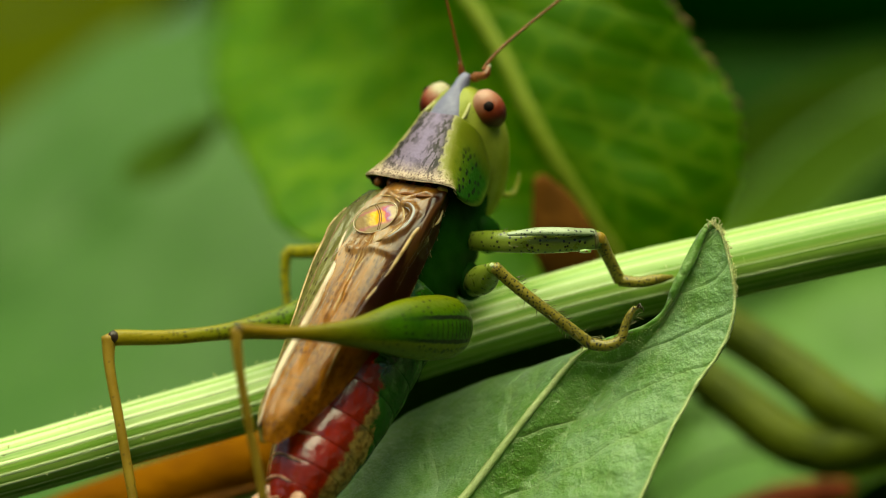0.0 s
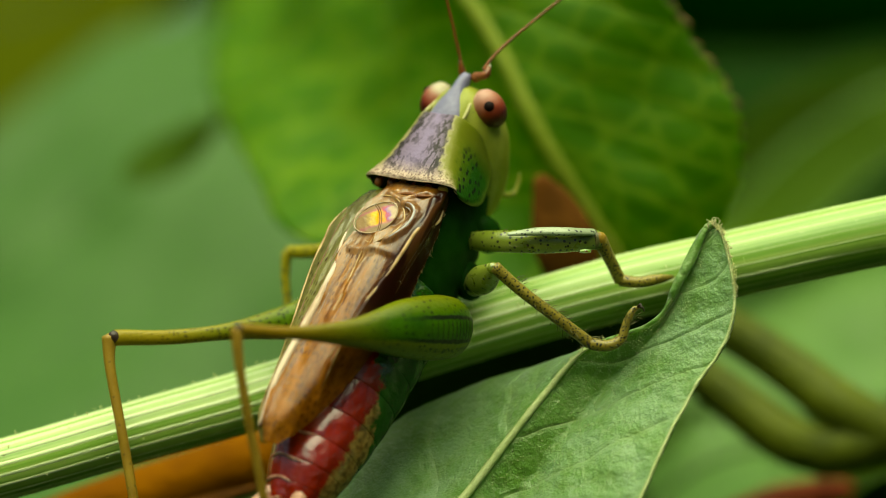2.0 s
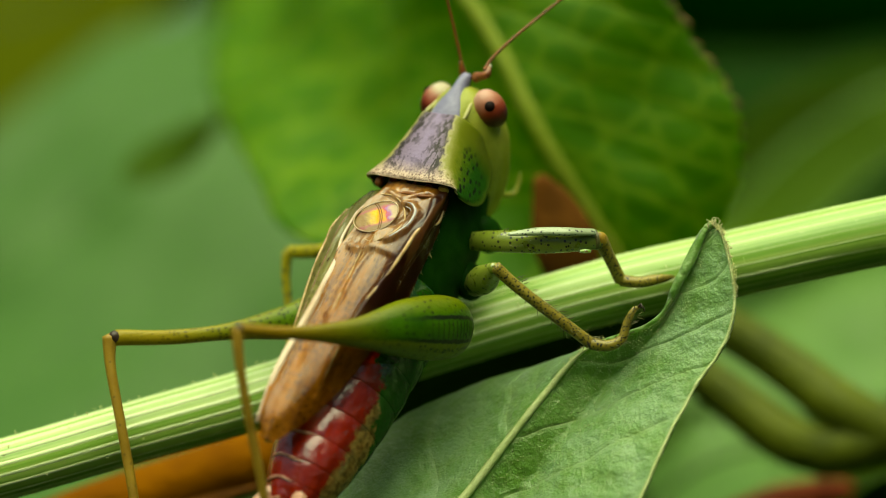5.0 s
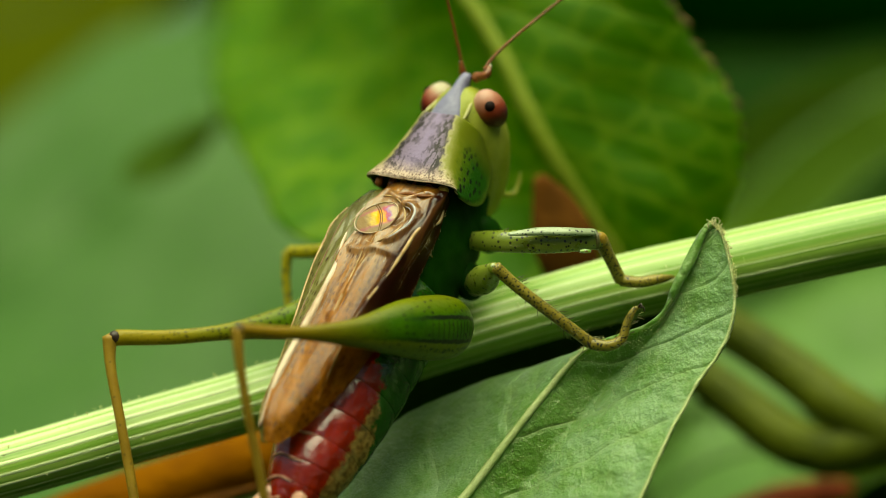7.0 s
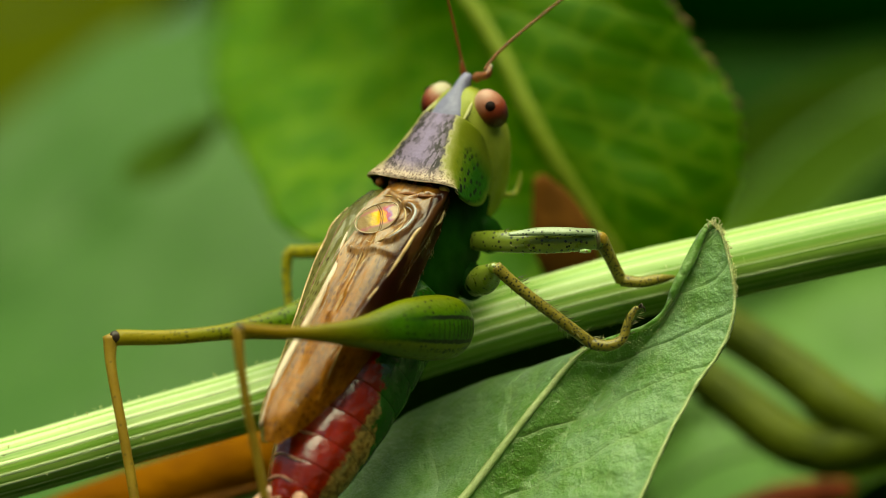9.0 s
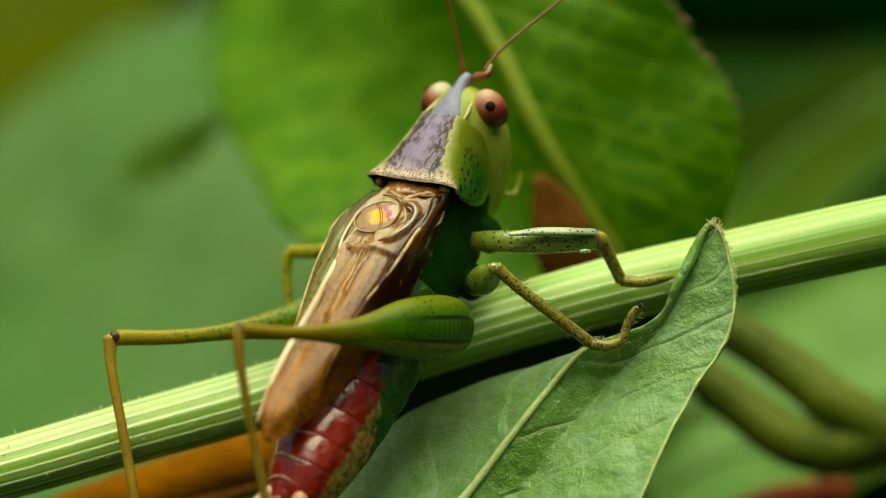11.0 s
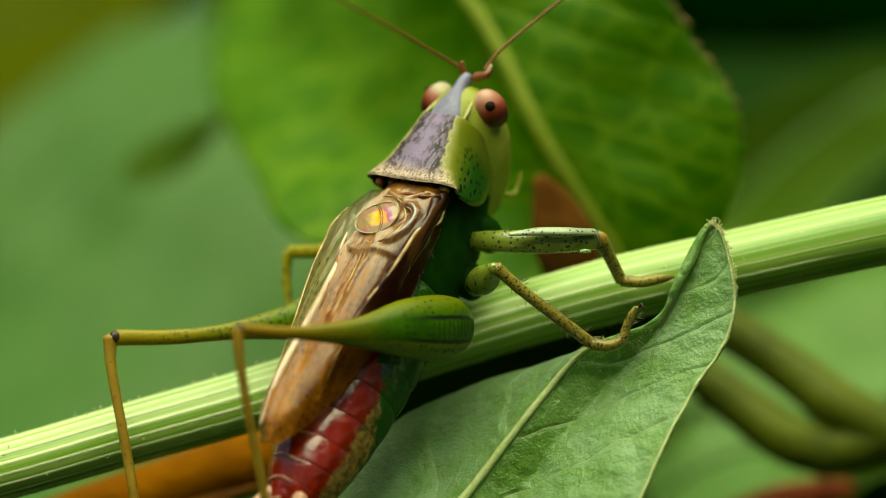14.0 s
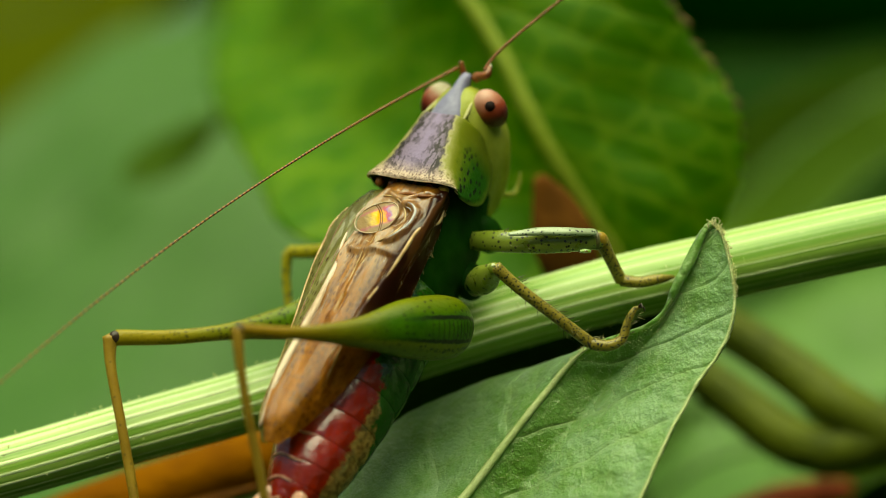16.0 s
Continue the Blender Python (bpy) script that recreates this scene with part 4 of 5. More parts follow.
def build_body():
    thorax = rings("thorax", [(2.2, 0, -2.2), (1.2, 0, -2.3), (0, 0, -2.3), (-1.5, 0, -2.3), (-3.0, 0, -2.2), (-4.0, 0, -2.1)],
                   [(0, -0.7, 0), (0, -1.15, 0), (0, -1.35, 0), (0, -1.45, 0), (0, -1.4, 0), (0, -1.2, 0)],
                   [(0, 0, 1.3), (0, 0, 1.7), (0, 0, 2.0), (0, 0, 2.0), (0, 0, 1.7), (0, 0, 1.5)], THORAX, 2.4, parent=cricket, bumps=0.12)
    # nine overlapping rings of the abdomen
    spine = spline([(-2.6, -2.3, 1.5, 1.8), (-4.2, -2.35, 1.6, 1.8), (-6.0, -2.35, 1.6, 1.65), (-8.0, -2.35, 1.45, 1.4), (-9.6, -2.3, 1.2, 1.1), (-10.7, -2.35, 0.85, 0.7)], 10)
    for i in range(9):
        (s0, c0, w0, h0), (s1, c1, w1, h1) = spine[i], spine[i + 1]
        s1 -= 0.18
        rings("abdomen_segment", [(s0, 0, c0), (s0 - 0.1, 0, c0), ((s0 + s1) / 2, 0, (c0 + c1) / 2), (s1 + 0.06, 0, c1), (s1, 0, c1)],
              [(0, -w0 * k, 0) for k in (0.95, 0.995)] + [(0, -(w0 + w1) / 2 * 1.035, 0), (0, -w1 * 1.012, 0), (0, -w1 * 0.985, 0)],
              [(0, 0, h0 * k) for k in (0.95, 0.995)] + [(0, 0, (h0 + h1) / 2 * 1.035), (0, 0, h1 * 1.012), (0, 0, h1 * 0.985)], ABDOMEN, 2.2, steps=14, around=40, parent=cricket)
        if i > 4:
            fold = [(s1 + 0.05 * math.sin(5 * a + i), 1.02 * w1 * math.sin(a), c1 + 1.02 * h1 * math.cos(a)) for a in np.linspace(-1.0 + 0.1 * i, 0.9, 9)]
            tube("joint_skin", fold, [0.01, 0.03, 0.05, 0.03, 0.05, 0.06, 0.04, 0.02, 0.01], PINK, cricket, "pale pink skin at the joint", steps=36, around=8)
    rings("tail_plate", [(-10.5, 0, -2.0), (-10.9, 0, -2.1), (-11.3, 0, -2.3)], [(0, -0.6, 0), (0, -0.5, 0), (0, -0.15, 0)], [(0, 0, 0.5), (0, 0, 0.45), (0, 0, 0.15)], ABDOMEN, steps=10, parent=cricket)
    for sgn in (1, -1):
        tube("cercus", [(-10.4, 0.45 * sgn, -1.9), (-11.2, 0.75 * sgn, -1.75), (-12.0, 0.85 * sgn, -1.7), (-12.6, 0.7 * sgn, -1.7)], [0.26, 0.25, 0.2, 0.06], PINK, cricket, "pinkish hairy tail prong", around=14)
        rnd = np.random.RandomState(40 + sgn)
        at = [(-11.0 - 0.05 * k, 0.8 * sgn, -1.72) for k in range(28)]
        hairs("tail_hairs", [np.array(p) + rnd.normal(0, 0.12, 3) for p in at], [np.array((-0.4, 0.9 * sgn, 0.9)) for _ in at], 0.45, 0.010, HAIR, cricket, "fine pale tail hairs", 50 + sgn)
    # saddle over the thorax
    rows = [(0.18, 1.60, 0.05, -0.75, 1.66), (0.42, 1.44, 0.03, -1.55, 1.62), (0.9, 1.20, 0.04, -2.15, 1.5), (1.6, 1.0, 0.04, -2.35, 1.32), (2.2, 0.86, 0.02, -2.2, 1.2), (2.72, 0.78, -0.06, -1.6, 1.08)]
    fine = spline(rows, 40)
    verts, uv = [], []
    for i, (s, disc, crown, low, lobe) in enumerate(fine):
        half = [(-lobe * 0.96, low), (-lobe, low * 0.72 - 0.08), (-lobe * 0.985, low * 0.4 - 0.1), (-disc - 0.13, -0.34), (-disc + 0.10, -0.05), (-disc * 0.5, crown * 0.8), (0, crown)]
        prof = spline([(0.0, *h) for h in half] + [(0.0, -h[0], h[1]) for h in half[-2::-1]], 61)
        for j, q in enumerate(prof):
            bow = -0.22 * (1 - (q[1] / 1.7) ** 2) if i < 1 else 0
            verts.append((s + bow * 0.5, q[1], q[2]))
            uv.append((i / 39, j / 60))
    saddle = part("pronotum", mesh("pronotum", verts, grid_faces(40, 61), SADDLE, uv), cricket, "violet-brown saddle plate with pale keels and green side lobes")
    s = saddle.modifiers.new("thickness", "SOLIDIFY")
    s.thickness, s.offset = 0.07 * MM, 0
    rim = [verts[j] for j in range(6, 55, 4)]
    tube("rim", rim, [0.02] * 3 + [0.03] * (len(rim) - 6) + [0.02] * 3, BLUSH, saddle, "tan hind rim", steps=60, around=8)
    rnd = np.random.RandomState(17)
    for k in range(6):
        a = -1.2 + 0.5 * k + rnd.uniform(-0.12, 0.12)
        ball("wing_root", (0.12 + rnd.uniform(-0.05, 0.05), a, -0.33 - rnd.uniform(0.0, 0.1)), (rnd.uniform(0.12, 0.22), rnd.uniform(0.10, 0.22), 0.16), (AMBER, SCAPE, RUSSET)[k % 3], cricket, "small amber plate at the wing root", seg=14)
    # head, cone-shaped crown, eyes
    rings("head", [(3.1, 0, -0.12), (3.15, 0, -0.3), (3.2, 0, -0.8), (3.15, 0, -1.6), (2.9, 0, -2.5), (2.5, 0, -3.4), (2.1, 0, -4.1), (2.0, 0, -4.3)],
          [(0, -0.35, 0), (0, -0.66, 0), (0, -1.08, 0), (0, -1.30, 0), (0, -1.26, 0), (0, -1.0, 0), (0, -0.6, 0), (0, -0.3, 0)],
          [(0.6, 0, 0), (0.9, 0, 0), (1.15, 0, 0), (1.25, 0, 0), (1.2, 0, 0), (1.0, 0, 0), (0.65, 0, 0), (0.3, 0, 0)], HEAD_GREEN, 2.2, parent=cricket)
    rings("crown", [(2.5, 0, -0.32), (3.2, 0, -0.28), (3.8, 0, -0.3), (4.2, 0, -0.32), (4.5, 0, -0.34)],
          [(0, -0.66, 0), (0, -0.48, 0), (0, -0.25, 0), (0, -0.19, 0), (0, -0.17, 0)], [(0, 0, 0.26), (0, 0, 0.27), (0, 0, 0.26), (0, 0, 0.24), (0, 0, 0.15)], VIOLET, 2.2, parent=cricket, label="violet-brown cone-shaped crown")
    for sgn in (1, -1):
        lean = Vector((0.89, -0.30, 0.29)) if sgn > 0 else Vector((0.45, 0.56, 0.69))
        eye = ball("eye", (3.65, 1.05 * sgn - 0.05, -0.78), (0.50, 0.50, 0.66), EYE_PALE if sgn > 0 else EYE_RED, cricket, "red-brown compound eye", Vector((0, 0, 1)).rotation_difference(lean).to_matrix(), 32)
        ball("pupil", (-0.14, -0.19, 0.31) if sgn < 0 else (0.2, 0.29, 0.2), (0.19, 0.19, 0.19), PUPIL, eye, seg=20)
        tube("temple_ridge", [(2.55, 0.80 * sgn, -0.16), (3.0, 0.74 * sgn, -0.27), (3.4, 0.64 * sgn, -0.36), (3.75, 0.58 * sgn, -0.47), (4.0, 0.5 * sgn, -0.64)], [0.03, 0.06, 0.06, 0.05, 0.02], CREAM, cricket, "cream ridge beside the eye")
        root = local((0.57, 2.40, 6.04) if sgn > 0 else (1.49, 1.80, 5.86))[0]
        neck = local((0.66, 2.50, 5.62) if sgn > 0 else (1.40, 1.72, 5.60))[0]
        cup = local((0.74, 2.60, 5.38) if sgn > 0 else (1.08, 1.95, 5.52))[0]
        tube("antenna_socket", [cup, neck, root], [0.15, 0.13, 0.075], SCAPE, cricket, "russet ringed root of the feeler", steps=30, around=14)
        ball("socket_rim", cup, (0.19, 0.18, 0.15), RUSSET, cricket, seg=16)
        if sgn < 0:
            ball("pale_ring", root, (0.085, 0.085, 0.07), WAXY, cricket, seg=14)
        ball("coxa", (0.6, 1.15 * sgn, -3.5), (0.55, 0.45, 0.75), THORAX, cricket, seg=18)
        ball("coxa", (-1.1, 1.25 * sgn, -3.7), (0.6, 0.45, 0.7), THORAX, cricket, seg=18)
        tube("palp", [(2.4, 0.6 * sgn, -3.9), (2.7, 0.8 * sgn, -4.25), (3.1, 0.85 * sgn, -4.2), (3.4, 0.85 * sgn, -4.0)], [0.11, 0.09, 0.08, 0.04], HEAD_GREEN, cricket)


def leg(name, joints, thigh, shank, foot, thigh_mat, shank_mat, knee_mat, label, claws=True):
    """Thigh > knee, shank, foot: joints are places in the world."""
    femur = tube(name, local(*joints["thigh"]), thigh, thigh_mat, cricket, label, steps=40, around=24, flat=0.75, ref=tuple(INWARD.to_3x3() @ Vector((0, -1, 0))))
    k = local(joints["thigh"][-1])[0]
    ball("knee", k, (thigh[-1] * 0.85, thigh[-1] * 0.8, thigh[-1] * 1.0), knee_mat, femur, seg=16)
    tube("shank", local(*joints["shank"]), shank, shank_mat, femur, steps=36, around=14)
    if foot:
        tube("foot", local(*joints["foot"]), foot, shank_mat, femur, steps=24, around=10)
    return femur


def bristles(parent, pts, radius, count, seed, length=0.22, material=None):
    rnd = np.random.RandomState(seed)
    path = spline(local(*pts), 40)
    roots, ways = [], []
    for _ in range(count):
        i = rnd.randint(1, 39)
        w = path[i] - path[i - 1]
        w /= np.linalg.norm(w)
        n = np.cross(w, rnd.normal(0, 1, 3))
        n /= np.linalg.norm(n)
        roots.append(path[i] + n * radius * 0.9)
        ways.append(n + w * 0.7)
    return hairs("bristles", roots, ways, length, 0.014, material or DARK_HAIR, parent, "", seed, jitter=0.15)


def build_legs():
    f = leg("right_hind_thigh", {"thigh": [(0.50, -0.20, -2.48), (0.34, -0.50, -2.47), (-0.28, -1.20, -2.46), (-1.26, -2.30, -2.47), (-2.49, -3.50, -2.56), (-3.84, -4.50, -2.56), (-5.02, -5.10, -2.51), (-6.10, -5.50, -2.41)],
                                 "shank": [(-6.19, -5.50, -2.40), (-6.12, -5.50, -3.38), (-5.86, -5.20, -5.10), (-5.51, -4.80, -7.00), (-5.25, -4.40, -8.91)]},
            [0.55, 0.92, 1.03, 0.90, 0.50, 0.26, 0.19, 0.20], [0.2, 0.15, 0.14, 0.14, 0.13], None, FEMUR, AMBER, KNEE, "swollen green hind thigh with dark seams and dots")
    f2 = leg("left_hind_thigh", {"thigh": [(-1.73, 3.60, -1.46), (-2.64, 3.20, -1.73), (-4.09, 2.50, -2.14), (-5.16, 2.00, -2.38), (-6.93, 1.20, -2.65), (-8.70, 0.80, -2.81), (-10.38, 0.40, -2.81)],
                                 "shank": [(-10.57, 0.40, -2.78), (-10.53, 0.30, -3.74), (-10.19, 0.10, -5.52), (-9.86, 0.00, -7.30), (-9.52, -0.20, -9.25)]},
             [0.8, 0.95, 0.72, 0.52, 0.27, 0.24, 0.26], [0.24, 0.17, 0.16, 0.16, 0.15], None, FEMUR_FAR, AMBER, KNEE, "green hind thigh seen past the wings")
    g = leg("right_fore_thigh", {"thigh": [(0.60, 1.60, 0.25), (1.60, 0.50, 0.25), (3.14, -0.10, 0.23), (4.21, 0.00, 0.25), (4.98, 0.30, 0.30)],
                                 "shank": [(4.98, 0.40, 0.30), (5.28, 0.70, -0.25), (5.67, 1.20, -0.99)], "foot": [(5.67, 1.20, -0.99), (6.24, 1.10, -1.06), (6.88, 1.20, -0.96), (7.38, 1.50, -0.89)]},
            [0.26, 0.34, 0.37, 0.33, 0.29], [0.25, 0.2, 0.2], [0.2, 0.18, 0.16, 0.06], GREEN_SPOT, TAN_SPOT, AMBER, "pale green fore thigh peppered with black dots")
    h = leg("right_mid_thigh", {"thigh": [(0.92, 0.60, -1.24), (1.14, -0.20, -1.05), (1.38, -0.90, -0.87), (1.59, -1.40, -0.62)],
                                "shank": [(1.62, -1.50, -0.55), (2.40, -1.30, -1.25), (3.56, -1.00, -2.14), (4.63, -0.80, -2.96)],
                                "foot": [(4.63, -0.80, -2.96), (5.16, -0.90, -3.03), (5.60, -0.90, -2.82), (5.78, -0.90, -2.29), (5.99, -0.90, -1.90), (6.18, -0.90, -1.84)]},
            [0.3, 0.46, 0.44, 0.24], [0.2, 0.185, 0.185, 0.19], [0.2, 0.18, 0.16, 0.13, 0.1, 0.04], GREEN_SPOT, TAN_SPOT, GREEN_SPOT, "speckled green middle thigh pointing at the viewer")
    leg("left_mid_thigh", {"thigh": [(-2.64, 3.00, 0.29), (-3.75, 3.50, -0.02), (-4.51, 4.00, -0.09), (-5.05, 4.50, -0.09)],
                           "shank": [(-5.12, 4.50, -0.13), (-5.16, 4.50, -0.91), (-5.08, 4.40, -1.84), (-4.95, 4.00, -3.68)]},
        [0.24, 0.23, 0.22, 0.20], [0.18, 0.15, 0.13, 0.13], None, YELLOW, YELLOW, YELLOW, "yellowish middle thigh on the far side")
    for d in (-0.12, 0.12):
        tube("claw", [(p[0], p[1], p[2] + d * k) for k, p in zip((0, 0.6, 1), local((6.09, -0.90, -1.86), (6.23, -0.95, -1.77), (6.28, -1.00, -1.91)))], [0.045, 0.035, 0.012], KNEE, h, steps=10, around=8)
    ball("spur", local((4.59, -0.95, -3.03))[0], (0.05, 0.05, 0.16), KNEE, h, seg=10)
    band = local((4.78, 0.26, 0.29), (4.87, 0.28, 0.30))
    tube("knee_band", band, [0.325, 0.325], DARK_HAIR, g, "black ring before the knee", steps=4, around=24)
    bristles(h, [(2.05, -1.30, -0.90), (3.56, -1.00, -2.14), (4.63, -0.80, -2.96)], 0.21, 60, 3)
    bristles(h, [(4.63, -0.80, -2.96), (5.60, -0.90, -2.82), (5.78, -0.90, -2.29), (6.18, -0.90, -1.84)], 0.15, 60, 4)
    rnd = np.random.RandomState(9)
    ridge = spline(local((-5.98, 2.20, -2.27), (-5.55, 2.50, -2.10), (-5.10, 2.70, -1.90), (-4.65, 3.00, -1.67)), 26)
    hairs("spines", list(ridge), [np.array(INWARD.to_3x3() @ Vector((-0.4, -0.3, 1.0))) for _ in ridge], 0.10, 0.028, WAXY, f2, "row of tiny white spines", 61, bend=0.2, jitter=0.2)
    # Whitish dotted strip that paints the highlight along the fore thigh's top.
    band = local((2.07, -0.48, 0.47), (2.95, -0.52, 0.55), (3.84, -0.50, 0.55), (4.78, -0.08, 0.53))
    tube("highlight_strip", band, [0.08, 0.17, 0.18, 0.15], HIGHLIGHT_DOTTED, g, "whitish dotted strip painting the thigh's highlight", steps=40, around=16, flat=0.6, ref=tuple(INWARD.to_3x3() @ Vector((0, -0.6, 0.8))))
    bristles(g, [(1.81, 0.20, 0.25), (3.14, -0.10, 0.23), (4.85, 0.30, 0.30)], 0.36, 50, 5, 0.14)


def near_line(points, x, y):
    """The distance of each place from a smooth line through points."""
    line = spline(points, 60)
    best = np.full(x.shape, 9.0)
    for (x0, y0), (x1, y1) in zip(line[:-1], line[1:]):
        t = np.clip(((x - x0) * (x1 - x0) + (y - y0) * (y1 - y0)) / ((x1 - x0) ** 2 + (y1 - y0) ** 2 + 1e-9), 0, 1)
        best = np.minimum(best, np.hypot(x - x0 - t * (x1 - x0), y - y0 - t * (y1 - y0)))
    return best


def wing_sheet(name, rows, material, label, folds=(), along=150, across=90, hinge=(0, 0, 0)):
    """A wing through cross-profiles, each given from one margin to the other, with folds raised or sunk along lines."""
    fine = np.array([spline([p for p in r[1]], across) for r in rows])
    out = np.stack([spline(fine[:, j, :], along) for j in range(across)], 1)
    s = spline([[r[0]] for r in rows], along)
    verts = np.concatenate([np.broadcast_to(s[:, None], (along, across, 1)), out], 2)
    x, y = verts[:, :, 0].copy(), verts[:, :, 1].copy()
    for points, reach, height in folds:
        verts[:, :, 2] += height * np.exp(-(near_line(points, x, y) / reach) ** 2)
    for i in range(along):
        for j in range(across):
            q = Vector((x[i, j] * 0.8, y[i, j] * 1.7, 3.0))
            verts[i, j, 2] += 0.03 * noise.noise(q) + 0.025 * noise.noise(q * 3.1)
    verts = verts - np.array(hinge)
    uv = np.stack(np.broadcast_arrays(np.linspace(0, 1, along)[:, None], np.linspace(0, 1, across)[None, :]), -1).reshape(-1, 2)
    ob = part(name, mesh(name, verts.reshape(-1, 3), grid_faces(along, across), material, uv), cricket, label)
    m = ob.modifiers.new("thickness", "SOLIDIFY")
    m.thickness, m.offset = 0.03 * MM, 0
    return ob, verts


RIGHT_HINGE, LEFT_HINGE = Vector((0.0, -0.7, -0.25)), Vector((0.0, 0.9, -0.3))


def along_sheet(verts, u0, v0, u1, v1, count=8, lift=0.03, bend=0.0):
    """A line over a sheet between two of its places."""
    n, m = verts.shape[:2]
    pts = []
    for k in np.linspace(0, 1, count):
        u, v = u0 + (u1 - u0) * k, v0 + (v1 - v0) * k + bend * math.sin(math.pi * k)
        i, j = int(np.clip(u, 0, 1) * (n - 1)), int(np.clip(v, 0, 1) * (m - 1))
        pts.append(verts[i, j] + (0, 0, lift))
    return pts


def build_wings():
    rows = [(0.08, [(-1.20, -0.95), (-1.34, -0.6), (-1.36, -0.30), (-0.6, -0.22), (0.3, -0.22), (0.8, -0.36)]),
            (-1.2, [(-1.32, -1.1), (-1.46, -0.6), (-1.45, -0.14), (-0.6, 0.06), (0.3, 0.08), (1.0, -0.1)]),
            (-2.4, [(-1.40, -1.15), (-1.44, -0.55), (-1.38, 0.0), (-0.5, 0.1), (0.3, 0.08), (0.95, 0.02)]),
            (-4.5, [(-1.34, -1.1), (-1.25, -0.5), (-1.08, 0.0), (-0.4, 0.1), (0.3, 0.08), (0.9, 0.04)]),
            (-7.2, [(-0.98, -0.8), (-0.76, -0.4), (-0.54, -0.02), (-0.15, 0.06), (0.3, 0.05), (0.86, 0.03)]),
            (-8.8, [(-0.45, -0.6), (-0.3, -0.35), (-0.12, -0.15), (0.05, -0.05), (0.3, -0.02), (0.72, -0.03)]),
            (-9.7, [(0.05, -0.4), (0.15, -0.36), (0.25, -0.32), (0.33, -0.3), (0.4, -0.3), (0.5, -0.3)])]
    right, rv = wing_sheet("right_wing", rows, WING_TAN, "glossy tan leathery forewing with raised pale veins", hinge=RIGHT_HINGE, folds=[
        ([(-0.32, 0.61), (-0.82, 0.88), (-1.33, 1.17), (-1.87, 1.25), (-2.52, 1.12), (-3.48, 0.83), (-5.48, 0.79), (-7.58, 0.83), (-9.29, 0.78)], 0.16, 0.14),
        ([(-0.40, -1.32), (-0.92, -1.41), (-1.63, -1.37), (-2.52, -1.34), (-3.51, -1.18), (-4.95, -0.85), (-6.55, -0.74), (-8.01, -0.60)], 0.12, 0.12),
        ([(-0.82, -0.39), (-0.85, -0.74), (-1.11, -1.02), (-1.59, -1.05), (-2.03, -0.82), (-2.29, -0.56)], 0.13, 0.17),
        ([(-2.10, -0.07), (-2.40, -0.14), (-2.90, -0.17), (-3.51, -0.08), (-4.35, -0.07)], 0.10, 0.10),
        ([(-2.71, 0.67), (-2.74, 0.08), (-2.62, -0.42), (-2.73, -1.09)], 0.12, 0.10),
        ([(-0.45, 0.36), (-0.63, -0.21), (-0.41, -0.60), (-0.20, -0.94)], 0.10, 0.12),
        ([(-1.84, 0.76), (-1.50, 0.32), (-1.17, -0.13)], 0.42, -0.12),
        ([(-1.64, -0.46), (-1.35, -0.64), (-1.08, -0.66)], 0.10, -0.12),
        ([(-2.80, -0.82), (-4.69, -0.68), (-6.49, -0.49), (-8.28, -0.29)], 0.22, -0.07),
        ([(-1.07, -1.31), (-3.01, -1.58), (-5.24, -1.39)], 0.10, -0.06)])
    rows = [(-0.2, [(0.5, -0.35), (0.9, -0.35), (1.25, -0.42), (1.5, -0.5), (1.62, -0.6)]),
            (-1.0, [(0.6, -0.15), (1.1, -0.15), (1.5, -0.20), (1.78, -0.30), (1.92, -0.40)]),
            (-1.8, [(0.6, -0.12), (1.1, -0.08), (1.6, -0.12), (1.98, -0.22), (2.16, -0.34)]),
            (-2.5, [(0.6, -0.1), (1.1, -0.05), (1.55, -0.08), (1.86, -0.16), (2.00, -0.26)]),
            (-3.5, [(0.6, -0.1), (1.05, -0.05), (1.5, -0.08), (1.84, -0.18), (2.00, -0.28)]),
            (-5.0, [(0.6, -0.1), (1.05, -0.05), (1.38, -0.1), (1.62, -0.2), (1.74, -0.32)]),
            (-6.8, [(0.55, -0.1), (1.0, -0.05), (1.18, -0.1), (1.36, -0.22), (1.42, -0.34)]),
            (-8.8, [(0.5, -0.15), (0.8, -0.12), (0.95, -0.16), (1.08, -0.22), (1.12, -0.32)]),
            (-9.75, [(0.4, -0.35), (0.5, -0.34), (0.55, -0.35), (0.6, -0.36), (0.62, -0.4)])]
    left, lv = wing_sheet("left_wing", rows, WING_GREEN, "greenish folded forewing with pale edge vein", hinge=LEFT_HINGE)
    right.location, left.location = RIGHT_HINGE * MM, LEFT_HINGE * MM

    def vein(wing, v, u0, v0, u1, v1, r, mat=VEIN, bend=0.0):
        tube("vein", along_sheet(v, u0, v0, u1, v1, 9, 0.0, bend), [r * 0.7] * 8 + [r * 0.4], mat, wing, steps=40, around=8)

    def ridge(wing, v, hinge, places, radii, mat, lift=0.0):
        """A ridge through places (along, across) laid on a wing."""
        flat = v.reshape(-1, 3)
        pts = []
        for s, l in places:
            q = np.array((s, l)) - (hinge.x, hinge.y)
            z = flat[np.argmin(((flat[:, :2] - q) ** 2).sum(1)), 2]
            pts.append((q[0], q[1], z + lift - 0.018))
        tube("vein", pts, radii, mat, wing, steps=len(pts) * 10, around=10)

